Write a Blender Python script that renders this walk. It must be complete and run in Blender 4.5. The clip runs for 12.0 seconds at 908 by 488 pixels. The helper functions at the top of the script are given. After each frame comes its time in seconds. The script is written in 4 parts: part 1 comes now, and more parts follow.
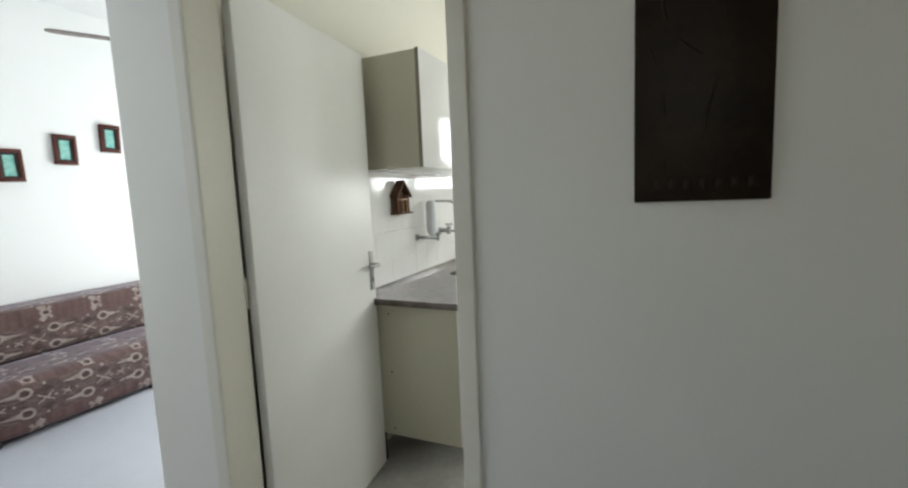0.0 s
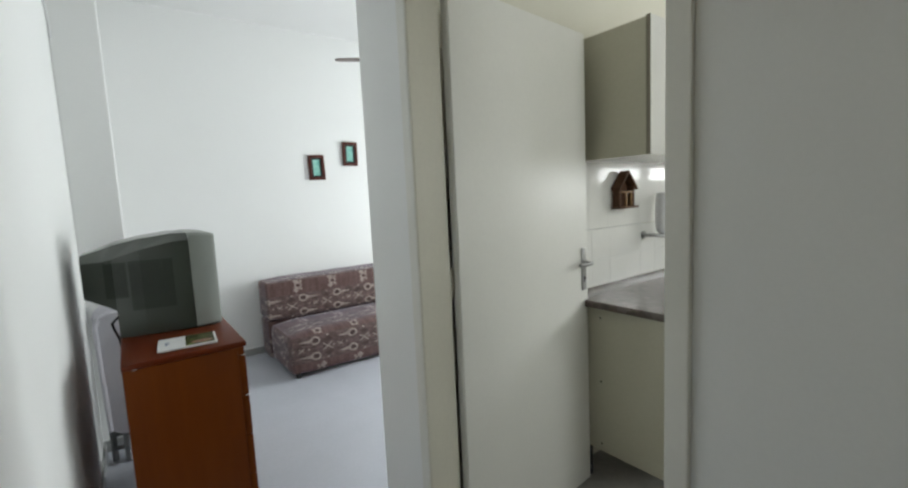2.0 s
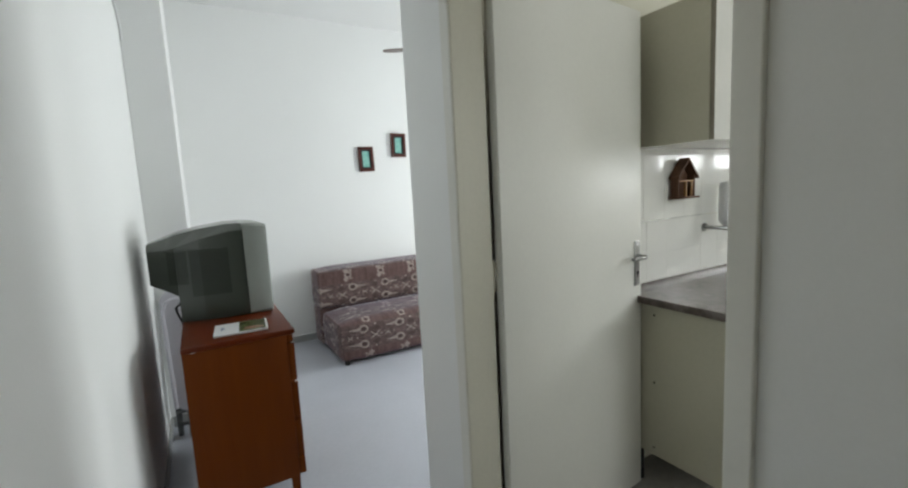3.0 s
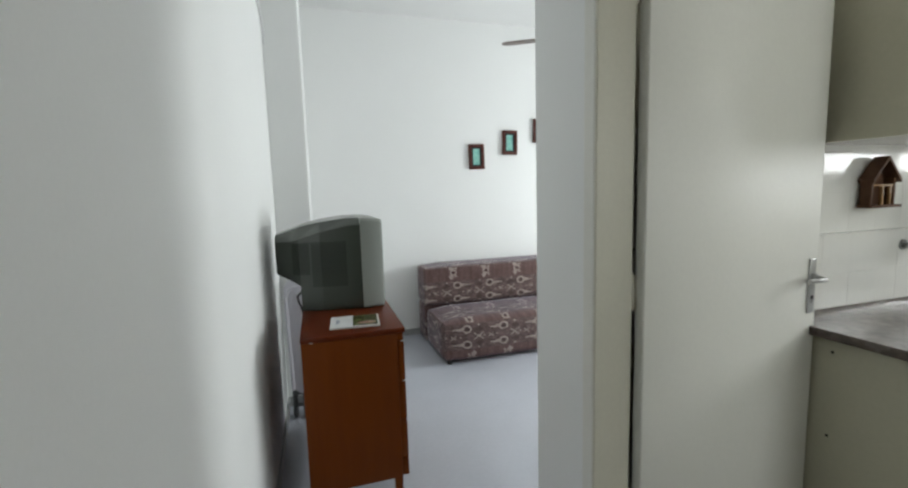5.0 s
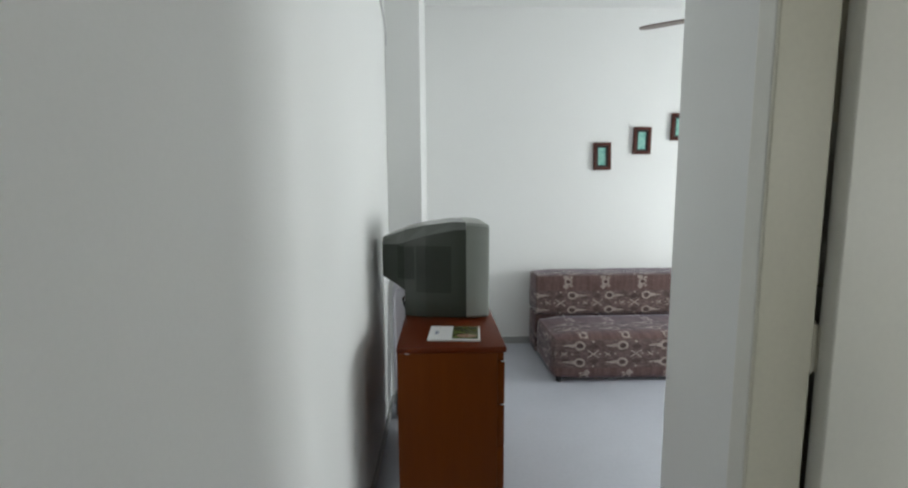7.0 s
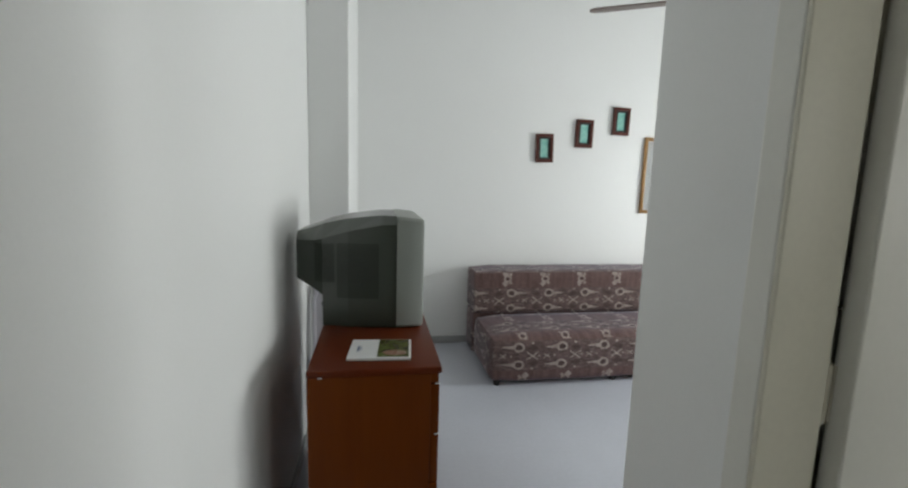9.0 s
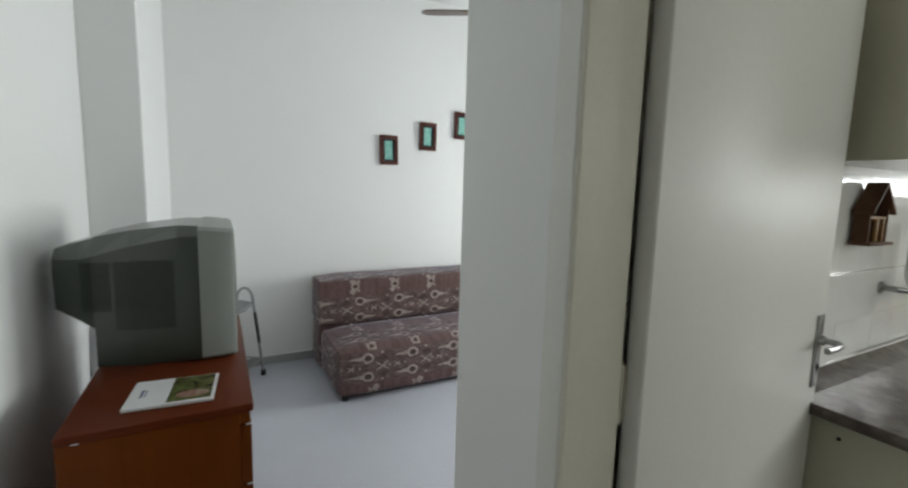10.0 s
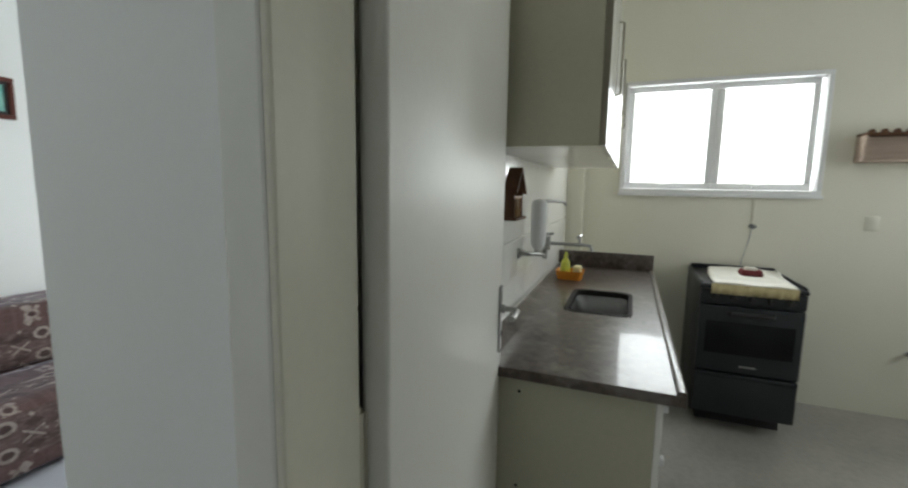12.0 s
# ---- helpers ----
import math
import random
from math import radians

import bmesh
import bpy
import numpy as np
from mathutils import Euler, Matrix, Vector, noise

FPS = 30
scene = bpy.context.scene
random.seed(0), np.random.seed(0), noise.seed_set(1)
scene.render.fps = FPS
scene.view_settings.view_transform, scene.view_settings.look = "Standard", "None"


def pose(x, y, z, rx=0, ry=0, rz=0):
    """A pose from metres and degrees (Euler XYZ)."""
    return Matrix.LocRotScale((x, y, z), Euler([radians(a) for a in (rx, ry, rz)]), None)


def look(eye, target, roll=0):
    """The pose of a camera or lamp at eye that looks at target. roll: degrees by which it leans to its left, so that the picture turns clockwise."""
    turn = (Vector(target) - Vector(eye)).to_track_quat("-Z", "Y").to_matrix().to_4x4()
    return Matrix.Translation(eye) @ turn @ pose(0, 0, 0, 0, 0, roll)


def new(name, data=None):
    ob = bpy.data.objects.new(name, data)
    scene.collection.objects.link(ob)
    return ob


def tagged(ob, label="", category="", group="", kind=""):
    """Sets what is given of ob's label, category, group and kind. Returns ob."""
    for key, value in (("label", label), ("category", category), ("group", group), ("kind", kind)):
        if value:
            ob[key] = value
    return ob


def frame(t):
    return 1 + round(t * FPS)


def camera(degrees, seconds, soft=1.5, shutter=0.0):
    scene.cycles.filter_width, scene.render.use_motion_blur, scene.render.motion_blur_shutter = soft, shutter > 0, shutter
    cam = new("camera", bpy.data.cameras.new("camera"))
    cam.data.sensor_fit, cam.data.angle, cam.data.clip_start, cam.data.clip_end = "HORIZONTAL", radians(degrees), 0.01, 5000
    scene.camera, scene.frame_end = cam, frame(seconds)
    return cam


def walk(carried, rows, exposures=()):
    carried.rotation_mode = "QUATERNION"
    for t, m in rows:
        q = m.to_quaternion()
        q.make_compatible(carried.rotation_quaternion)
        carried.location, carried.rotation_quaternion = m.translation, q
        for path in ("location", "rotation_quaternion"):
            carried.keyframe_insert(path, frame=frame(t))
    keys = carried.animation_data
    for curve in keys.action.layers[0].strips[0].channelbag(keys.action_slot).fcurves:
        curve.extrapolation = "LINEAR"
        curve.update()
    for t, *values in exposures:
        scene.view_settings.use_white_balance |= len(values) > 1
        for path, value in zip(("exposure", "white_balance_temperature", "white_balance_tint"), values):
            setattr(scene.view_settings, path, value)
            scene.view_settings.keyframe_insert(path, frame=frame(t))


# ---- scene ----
LIVING_W, KITCHEN_W, SERVICE_W, SIDE_W = 97.0, 22.0, 16.5, 2.3
EXPOSURES = [(0.0, 0.54, 6500, 11), (1.0, 0.47, 6500, 11), (2.0, 0.31, 6500, 11), (3.5, 0.25, 6500, 11), (6.5, 0.12, 6500, 11), (8.5, -0.11, 6550, 11.5), (9.2, -0.15, 6650, 12),
             (9.5, -0.16, 6600, 11.5), (10.0, -0.08, 6550, 11), (10.5, 0.0, 6500, 10.5), (11.0, -0.05, 6450, 8), (11.5, -0.21, 6450, 8.5), (12.0, -0.2, 6450, 9)]
cam = camera(91.5, 12.0, soft=2.2, shutter=0.25)

PATH = [
    (0, (0.728, 0.004, 1.376), (2.543, 0.814, 1.153), -2.4),
    (0.5, (0.743, 0.003, 1.381), (2.442, 1.038, 1.173), -2.8),
    (1, (0.789, 0.011, 1.383), (2.326, 1.275, 1.181), -3.5),
    (1.5, (0.834, 0.018, 1.377), (2.207, 1.458, 1.173), -3.6),
    (2, (0.873, 0.006, 1.374), (2.056, 1.605, 1.163), -2.7),
    (2.5, (0.902, 0.012, 1.365), (1.96, 1.694, 1.141), -3.1),
    (3, (0.915, 0.026, 1.372), (1.908, 1.746, 1.131), -3.0),
    (3.5, (0.914, 0.077, 1.366), (1.836, 1.835, 1.122), -2.7),
    (5.5, (0.9, 0.209, 1.386), (1.331, 2.15, 1.169), -1.6),
    (6, (0.914, 0.244, 1.4), (1.154, 2.219, 1.192), -1.4),
    (6.5, (0.948, 0.283, 1.402), (1.012, 2.27, 1.189), -0.3),
    (8.5, (1.003, 0.589, 1.406), (1.202, 2.559, 1.127), 1.2),
    (8.9, (1.011, 0.626, 1.405), (1.329, 2.581, 1.129), 1.7),
    (9, (1.0169, 0.6333, 1.4047), (1.3635, 2.5840, 1.1317), 1.70),
    (9.3, (1.0464, 0.6539, 1.4041), (1.5638, 2.5682, 1.1435), 1.77),
    (9.5, (1.075, 0.669, 1.404), (1.702, 2.551, 1.151), 1.8),
    (10, (1.162, 0.715, 1.41), (2.094, 2.467, 1.166), 1.6),
    (10.5, (1.244, 0.757, 1.407), (2.364, 2.398, 1.178), 1.9),
    (11, (1.329, 0.806, 1.401), (2.682, 2.262, 1.179), 0.4),
    (11.4, (1.338, 0.865, 1.396), (2.916, 2.07, 1.162), 0.8),
    (11.5, (1.339, 0.877, 1.392), (2.974, 2.005, 1.154), 0.5),
    (12, (1.328, 0.922, 1.393), (3.174, 1.648, 1.137), 0.9),
]
walk(cam, [(t, look(eye, target, roll)) for t, eye, target, roll in PATH], EXPOSURES)

# ---- world and light ----
world = bpy.data.worlds.new("sky")
scene.world = world
world.use_nodes = True
wt = world.node_tree
sky = wt.nodes.new("ShaderNodeTexSky")
sky.sky_type, sky.sun_disc, sky.sun_elevation, sky.sun_rotation = "NISHITA", False, radians(48), radians(70)
wt.nodes["Background"].inputs[1].default_value = 0.1
wt.links.new(sky.outputs[0], wt.nodes["Background"].inputs[0])


def window_light(name, m, wide, high, watts, colour):
    lamp = bpy.data.lights.new(name, "AREA")
    lamp.shape, lamp.size, lamp.size_y, lamp.energy, lamp.color = "RECTANGLE", wide, high, watts, colour
    ob = new(name, lamp)
    ob.matrix_world = m
    return ob


# daylight in the two window openings (living room east wall, kitchen east wall)
window_light("living_daylight", look((5.44, 2.72, 1.27), (4.0, 2.72, 1.24)), 1.34, 1.4, LIVING_W, (0.935, 1.0, 0.985))
window_light("kitchen_daylight", look((4.95, 0.405, 1.76), (4.0, 0.405, 1.74)), 1.12, 0.74, KITCHEN_W, (0.93, 0.99, 1.0))
window_light("service_daylight", look((3.65, -1.83, 1.7), (3.65, -0.5, 1.6)), 1.3, 1.0, SERVICE_W, (0.955, 1.0, 0.95))
# added warm fill from an unseen side opening, lifts the corridor wall
window_light("corridor_fill", look((-0.78, -0.05, 1.6), (0.5, -0.05, 1.5)), 0.95, 1.15, SIDE_W, (1.0, 0.87, 0.52))


# ---- materials ----
def shade(name):
    m = bpy.data.materials.new(name)
    m.use_nodes = True
    t = m.node_tree
    return m, t, t.nodes["Principled BSDF"]


def node(t, kind, **values):
    n = t.nodes.new(kind)
    for key, value in values.items():
        n.inputs[key.replace("_", " ")].default_value = value
    return n


def calc(t, op, a, b=0.0):
    n = t.nodes.new("ShaderNodeMath")
    n.operation = op
    for k, v in enumerate((a, b)):
        if isinstance(v, (int, float)):
            n.inputs[k].default_value = v
        else:
            t.links.new(v, n.inputs[k])
    return n.outputs[0]


def blend(t, fac, a, b):
    n = t.nodes.new("ShaderNodeMix")
    n.data_type = "RGBA"
    for k, v in ((0, fac), (6, a), (7, b)):
        if isinstance(v, (int, float)):
            n.inputs[k].default_value = v
        elif isinstance(v, tuple):
            n.inputs[k].default_value = (*v, 1)
        else:
            t.links.new(v, n.inputs[k])
    return n.outputs[2]


def coords(t, stretch=(1, 1, 1)):
    g = t.nodes.new("ShaderNodeTexCoord")
    mp = t.nodes.new("ShaderNodeMapping")
    mp.inputs["Scale"].default_value = stretch
    t.links.new(g.outputs["Object"], mp.inputs["Vector"])
    return mp.outputs[0]


def noise_at(t, where, scale, detail=4.0, rough=0.55):
    n = node(t, "ShaderNodeTexNoise", Scale=scale, Detail=detail, Roughness=rough)
    t.links.new(where, n.inputs["Vector"])
    return n.outputs["Fac"]


def bump(t, b, height, strength, depth):
    n = node(t, "ShaderNodeBump", Strength=strength, Distance=depth)
    t.links.new(height, n.inputs["Height"])
    t.links.new(n.outputs[0], b.inputs["Normal"])


def ramp(t, fac, lo, hi):
    n = t.nodes.new("ShaderNodeMapRange")
    n.inputs["From Min"].default_value, n.inputs["From Max"].default_value = lo, hi
    t.links.new(fac, n.inputs["Value"])
    return n.outputs[0]


def surface(name, light, dark, rough=0.5, big=1.2, fine=60.0, relief=0.05, depth=0.002, metal=0.0, stretch=(1, 1, 1), vary=0.0, coat=0.0):
    """Two tones mixed at a large and a small scale, with fine relief and uneven gloss."""
    m, t, b = shade(name)
    at = coords(t, stretch)
    wide, grain = noise_at(t, at, big, 3.0), noise_at(t, at, fine, 5.0)
    fac = ramp(t, calc(t, "ADD", calc(t, "MULTIPLY", wide, 0.65), calc(t, "MULTIPLY", grain, 0.35)), 0.35, 0.65)
    colour = blend(t, fac, dark, light)
    if vary:
        info = t.nodes.new("ShaderNodeObjectInfo")
        colour = blend(t, calc(t, "MULTIPLY", info.outputs["Random"], vary), colour, tuple(c * 0.8 for c in dark))
    t.links.new(colour, b.inputs["Base Color"])
    t.links.new(calc(t, "ADD", rough - 0.05, calc(t, "MULTIPLY", wide, 0.1)), b.inputs["Roughness"])
    b.inputs["Metallic"].default_value = metal
    b.inputs["Coat Weight"].default_value = coat
    if relief:
        bump(t, b, grain, relief, depth)
    return m


def wood(name, light, dark, rough=0.3, along=2):
    m, t, b = shade(name)
    st = [14.0, 14.0, 14.0]
    st[along] = 1.1
    at = coords(t, tuple(st))
    g1, g2 = noise_at(t, at, 1.6, 5.0, 0.6), noise_at(t, at, 9.0, 4.0, 0.7)
    big = noise_at(t, coords(t), 2.0, 2.0)
    fac = ramp(t, calc(t, "ADD", calc(t, "MULTIPLY", g1, 0.6), calc(t, "ADD", calc(t, "MULTIPLY", g2, 0.2), calc(t, "MULTIPLY", big, 0.2))), 0.36, 0.66)
    t.links.new(blend(t, fac, dark, light), b.inputs["Base Color"])
    t.links.new(calc(t, "ADD", rough - 0.05, calc(t, "MULTIPLY", big, 0.12)), b.inputs["Roughness"])
    b.inputs["Specular IOR Level"].default_value = 0.14
    bump(t, b, g2, 0.05, 0.0008)
    return m


def granite(name):
    m, t, b = shade(name)
    at = coords(t)
    spots = node(t, "ShaderNodeTexVoronoi", Scale=120.0)
    t.links.new(at, spots.inputs["Vector"])
    grain, cloud, wear = noise_at(t, at, 30.0, 5.0, 0.6), noise_at(t, at, 5.0, 4.0, 0.6), noise_at(t, at, 11.0, 4.0, 0.6)
    c = blend(t, ramp(t, grain, 0.36, 0.64), (0.042, 0.029, 0.023), (0.115, 0.089, 0.075))
    c = blend(t, ramp(t, cloud, 0.4, 0.7), c, (0.100, 0.081, 0.071))
    c = blend(t, calc(t, "MULTIPLY", ramp(t, wear, 0.52, 0.66), 0.6), c, (0.20, 0.18, 0.165))
    c = blend(t, calc(t, "MULTIPLY", ramp(t, spots.outputs["Distance"], 0.25, 0.05), 0.3), c, (0.04, 0.03, 0.025))
    t.links.new(c, b.inputs["Base Color"])
    b.inputs["Specular IOR Level"].default_value = 0.2
    t.links.new(calc(t, "ADD", 0.24, calc(t, "MULTIPLY", wear, 0.16)), b.inputs["Roughness"])
    b.inputs["Coat Weight"].default_value, b.inputs["Coat IOR"].default_value = 0.38, 1.4
    t.links.new(calc(t, "ADD", 0.03, calc(t, "MULTIPLY", cloud, 0.05)), b.inputs["Coat Roughness"])
    return m


def sofa_cloth(name):
    """Brown woven cloth: bands of looped motifs with tails and crosses, between plainer reddish bands with a star."""
    m, t, b = shade(name)
    uv = t.nodes.new("ShaderNodeUVMap")
    sep = t.nodes.new("ShaderNodeSeparateXYZ")
    t.links.new(uv.outputs[0], sep.inputs[0])
    wob = noise_at(t, uv.outputs[0], 24.0, 3.0)
    off = calc(t, "MULTIPLY", calc(t, "SUBTRACT", wob, 0.5), 0.018)
    P, Q = 0.318, 0.36
    u = calc(t, "FLOORED_MODULO", calc(t, "ADD", sep.outputs[0], off), P)
    v = calc(t, "FLOORED_MODULO", calc(t, "SUBTRACT", sep.outputs[1], off), Q)

    def inside(d, limit):
        return calc(t, "LESS_THAN", d, limit)

    def away(cx, cy):
        return calc(t, "SUBTRACT", u, cx), calc(t, "SUBTRACT", v, cy)

    def oval(cx, cy, rx, ry):
        dx, dy = away(cx, cy)
        dx, dy = calc(t, "MULTIPLY", dx, 1 / rx), calc(t, "MULTIPLY", dy, 1 / ry)
        return calc(t, "SQRT", calc(t, "ADD", calc(t, "MULTIPLY", dx, dx), calc(t, "MULTIPLY", dy, dy)))

    def loop(cx, cy):
        hoop = inside(calc(t, "ABSOLUTE", calc(t, "SUBTRACT", oval(cx, cy, 0.033, 0.027), 1.0)), 0.26)
        dx, dy = away(cx, cy)
        run = calc(t, "SUBTRACT", dx, 0.03)
        tail = calc(t, "MULTIPLY", calc(t, "GREATER_THAN", run, 0.0), inside(calc(t, "ABSOLUTE", dy), calc(t, "SUBTRACT", 0.0155, calc(t, "MULTIPLY", run, 0.13))))
        return calc(t, "MAXIMUM", hoop, calc(t, "MULTIPLY", tail, inside(run, 0.095)))

    def cross(cx, cy, arm, thick=0.009, lean=1.5):
        dx, dy = (calc(t, "ABSOLUTE", d) for d in away(cx, cy))
        return calc(t, "MULTIPLY", inside(calc(t, "ABSOLUTE", calc(t, "SUBTRACT", dx, calc(t, "MULTIPLY", dy, lean))), thick), inside(dx, arm))

    def lozenge(cx, cy, arm, flat=0.8):
        dx, dy = (calc(t, "ABSOLUTE", d) for d in away(cx, cy))
        return inside(calc(t, "ADD", calc(t, "MULTIPLY", dx, flat), dy), arm)

    def most(items):
        out = items[0]
        for other in items[1:]:
            out = calc(t, "MAXIMUM", out, other)
        return out

    star_ring = inside(calc(t, "ABSOLUTE", calc(t, "SUBTRACT", oval(0.123, 0.28, 0.026, 0.022), 1.0)), 0.3)
    marks = most([loop(0.16, 0.0375), loop(0.16, 0.1625), cross(0.06, 0.10, 0.042), cross(0.272, 0.10, 0.022, 0.006), star_ring,
                  lozenge(0.104, 0.318, 0.028, 1.0), lozenge(0.104, 0.242, 0.028, 1.0), lozenge(0.150, 0.314, 0.013), lozenge(0.150, 0.246, 0.013),
                  lozenge(0.06, 0.008, 0.010), lozenge(0.06, 0.192, 0.010), lozenge(0.215, 0.10, 0.008), lozenge(0.01, 0.10, 0.008)])
    dark = most([inside(oval(0.16, 0.0375, 0.022, 0.017), 1.0), inside(oval(0.16, 0.1625, 0.022, 0.017), 1.0), inside(oval(0.123, 0.28, 0.013, 0.012), 1.0),
                 lozenge(0.055, 0.045, 0.022, 0.55), lozenge(0.055, 0.155, 0.022, 0.55), lozenge(0.255, 0.045, 0.016, 0.5), lozenge(0.255, 0.155, 0.016, 0.5)])
    mottle, weave = noise_at(t, uv.outputs[0], 16.0, 4.0, 0.7), noise_at(t, uv.outputs[0], 320.0, 2.0)
    ground = blend(t, ramp(t, mottle, 0.36, 0.62), (0.058, 0.034, 0.031), (0.138, 0.086, 0.078))
    plain = calc(t, "MULTIPLY", calc(t, "GREATER_THAN", v, 0.205), inside(v, 0.355))
    bars = t.nodes.new("ShaderNodeMapping")
    bars.inputs["Scale"].default_value = (26.0, 3.5, 1.0)
    t.links.new(uv.outputs[0], bars.inputs["Vector"])
    streak = ramp(t, noise_at(t, bars.outputs[0], 1.0, 3.0), 0.38, 0.62)
    ground = blend(t, calc(t, "MULTIPLY", plain, 0.8), ground, blend(t, streak, (0.080, 0.036, 0.033), (0.140, 0.078, 0.069)))
    flecks = t.nodes.new("ShaderNodeMapping")
    flecks.inputs["Scale"].default_value = (22.0, 75.0, 1.0)
    t.links.new(uv.outputs[0], flecks.inputs["Vector"])
    busy = calc(t, "MULTIPLY", ramp(t, noise_at(t, flecks.outputs[0], 1.0, 2.0), 0.52, 0.66), calc(t, "SUBTRACT", 0.6, calc(t, "MULTIPLY", plain, 0.4)))
    ground = blend(t, busy, ground, (0.195, 0.150, 0.136))
    ground = blend(t, calc(t, "MULTIPLY", dark, 0.7), ground, (0.045, 0.022, 0.02))
    c = blend(t, calc(t, "MULTIPLY", marks, calc(t, "ADD", 0.35, calc(t, "MULTIPLY", ramp(t, wob, 0.3, 0.55), 0.65))), ground, (0.345, 0.285, 0.255))
    t.links.new(c, b.inputs["Base Color"])
    b.inputs["Roughness"].default_value = 0.8
    b.inputs["Sheen Weight"].default_value = 0.22
    b.inputs["Sheen Roughness"].default_value = 0.4
    # blue in the sheen imitates sky light reflected off the seat
    b.inputs["Sheen Tint"].default_value = (0.8, 0.8, 1.0, 1)
    bump(t, b, weave, 0.25, 0.002)
    return m


def glass_sheet(name):
    m, t, b = shade(name)
    clear, shine = t.nodes.new("ShaderNodeBsdfTransparent"), node(t, "ShaderNodeBsdfGlossy", Roughness=0.03)
    mix = node(t, "ShaderNodeMixShader", Fac=0.07)
    t.links.new(clear.outputs[0], mix.inputs[1])
    t.links.new(shine.outputs[0], mix.inputs[2])
    t.links.new(mix.outputs[0], t.nodes["Material Output"].inputs[0])
    return m


GLOW, _gt, _gb = shade("white_sky")
_gb.inputs["Base Color"].default_value = (0.8, 0.8, 0.8, 1)
_gb.inputs["Emission Color"].default_value, _gb.inputs["Emission Strength"].default_value = (0.98, 1.0, 1.0, 1), 1.3
PAINT = surface("white_wall_paint", (0.858, 0.862, 0.852), (0.824, 0.828, 0.818), 0.55, 0.7, 140, 0.12, 0.0012)
CREAM = surface("cream_kitchen_paint", (0.77, 0.745, 0.64), (0.71, 0.685, 0.58), 0.42, 0.9, 120, 0.08, 0.001)
CEIL = surface("ceiling_paint", (0.83, 0.83, 0.82), (0.79, 0.79, 0.78), 0.8, 0.7, 90, 0.06)
TILE_FLOOR = surface("pale_grey_floor", (0.55, 0.568, 0.628), (0.495, 0.512, 0.568), 0.24, 1.6, 45, 0.02, 0.001)
KFLOOR = surface("worn_kitchen_floor", (0.45, 0.43, 0.395), (0.30, 0.287, 0.262), 0.3, 2.2, 30, 0.04, 0.001)
SKIRT = surface("grey_skirting", (0.40, 0.405, 0.40), (0.35, 0.355, 0.35), 0.3, 3, 60, 0.03)
GLAZE = surface("white_glazed_tile", (0.84, 0.83, 0.79), (0.80, 0.79, 0.745), 0.085, 3, 30, 0.03, 0.0015, vary=0.10)
DOORPAINT = surface("white_door_enamel", (0.80, 0.79, 0.735), (0.755, 0.745, 0.693), 0.43, 1.5, 70, 0.03, 0.001)
FRAMEPAINT = surface("cream_frame_enamel", (0.715, 0.685, 0.58), (0.655, 0.625, 0.53), 0.42, 2, 80, 0.06, 0.0015)
OLIVE = surface("beige_laminate", (0.47, 0.45, 0.35), (0.425, 0.405, 0.312), 0.38, 1.5, 60, 0.03)
GLOSSWHITE = surface("white_gloss_laminate", (0.80, 0.79, 0.75), (0.76, 0.75, 0.71), 0.14, 1.2, 40, 0.006)
EDGE = surface("brown_edge_band", (0.22, 0.20, 0.15), (0.17, 0.15, 0.11), 0.5, 4, 60)
GRANITE = granite("brown_granite")
STEEL = surface("brushed_steel", (0.40, 0.40, 0.39), (0.30, 0.30, 0.295), 0.42, 4, 90, 0.04, 0.001, metal=1.0)
CHROME = surface("chrome", (0.42, 0.42, 0.41), (0.33, 0.33, 0.325), 0.34, 6, 90, 0.0, metal=1.0)
ALU = surface("white_aluminium", (0.80, 0.80, 0.80), (0.74, 0.74, 0.75), 0.35, 2, 60, 0.02)
GLASS = glass_sheet("window_glass")
STOVE = surface("charcoal_enamel", (0.026, 0.028, 0.032), (0.018, 0.020, 0.023), 0.33, 4, 120, 0.03, 0.001)
STOVE.node_tree.nodes["Principled BSDF"].inputs["Specular IOR Level"].default_value = 0.28
BLACKGLASS = surface("black_oven_glass", (0.008, 0.008, 0.009), (0.005, 0.005, 0.006), 0.16, 3, 40, 0.0)
BLACKGLASS.node_tree.nodes["Principled BSDF"].inputs["Specular IOR Level"].default_value = 0.2
RUBBER = surface("black_rubber", (0.025, 0.025, 0.025), (0.015, 0.015, 0.015), 0.7, 8, 90, 0.1)
CHERRY = wood("cherry_veneer", (0.152, 0.0345, 0.0015), (0.126, 0.027, 0.001), 0.46)
CHERRYTOP = wood("cherry_top", (0.122, 0.022, 0.005), (0.098, 0.017, 0.0035), 0.36, 1)
DARKWOOD = wood("dark_frame_wood", (0.125, 0.044, 0.034), (0.065, 0.021, 0.016), 0.35)
HONEY = wood("honey_frame_wood", (0.42, 0.25, 0.11), (0.28, 0.15, 0.06), 0.35)
CRATE = wood("small_house_wood", (0.155, 0.08, 0.046), (0.075, 0.036, 0.02), 0.55)
BOARD = wood("pale_shelf_wood", (0.52, 0.42, 0.35), (0.38, 0.29, 0.235), 0.6, 1)
TVDARK = surface("dark_grey_tv_plastic", (0.031, 0.041, 0.029), (0.024, 0.033, 0.023), 0.30, 3, 220, 0.05, 0.0004, coat=0.35)
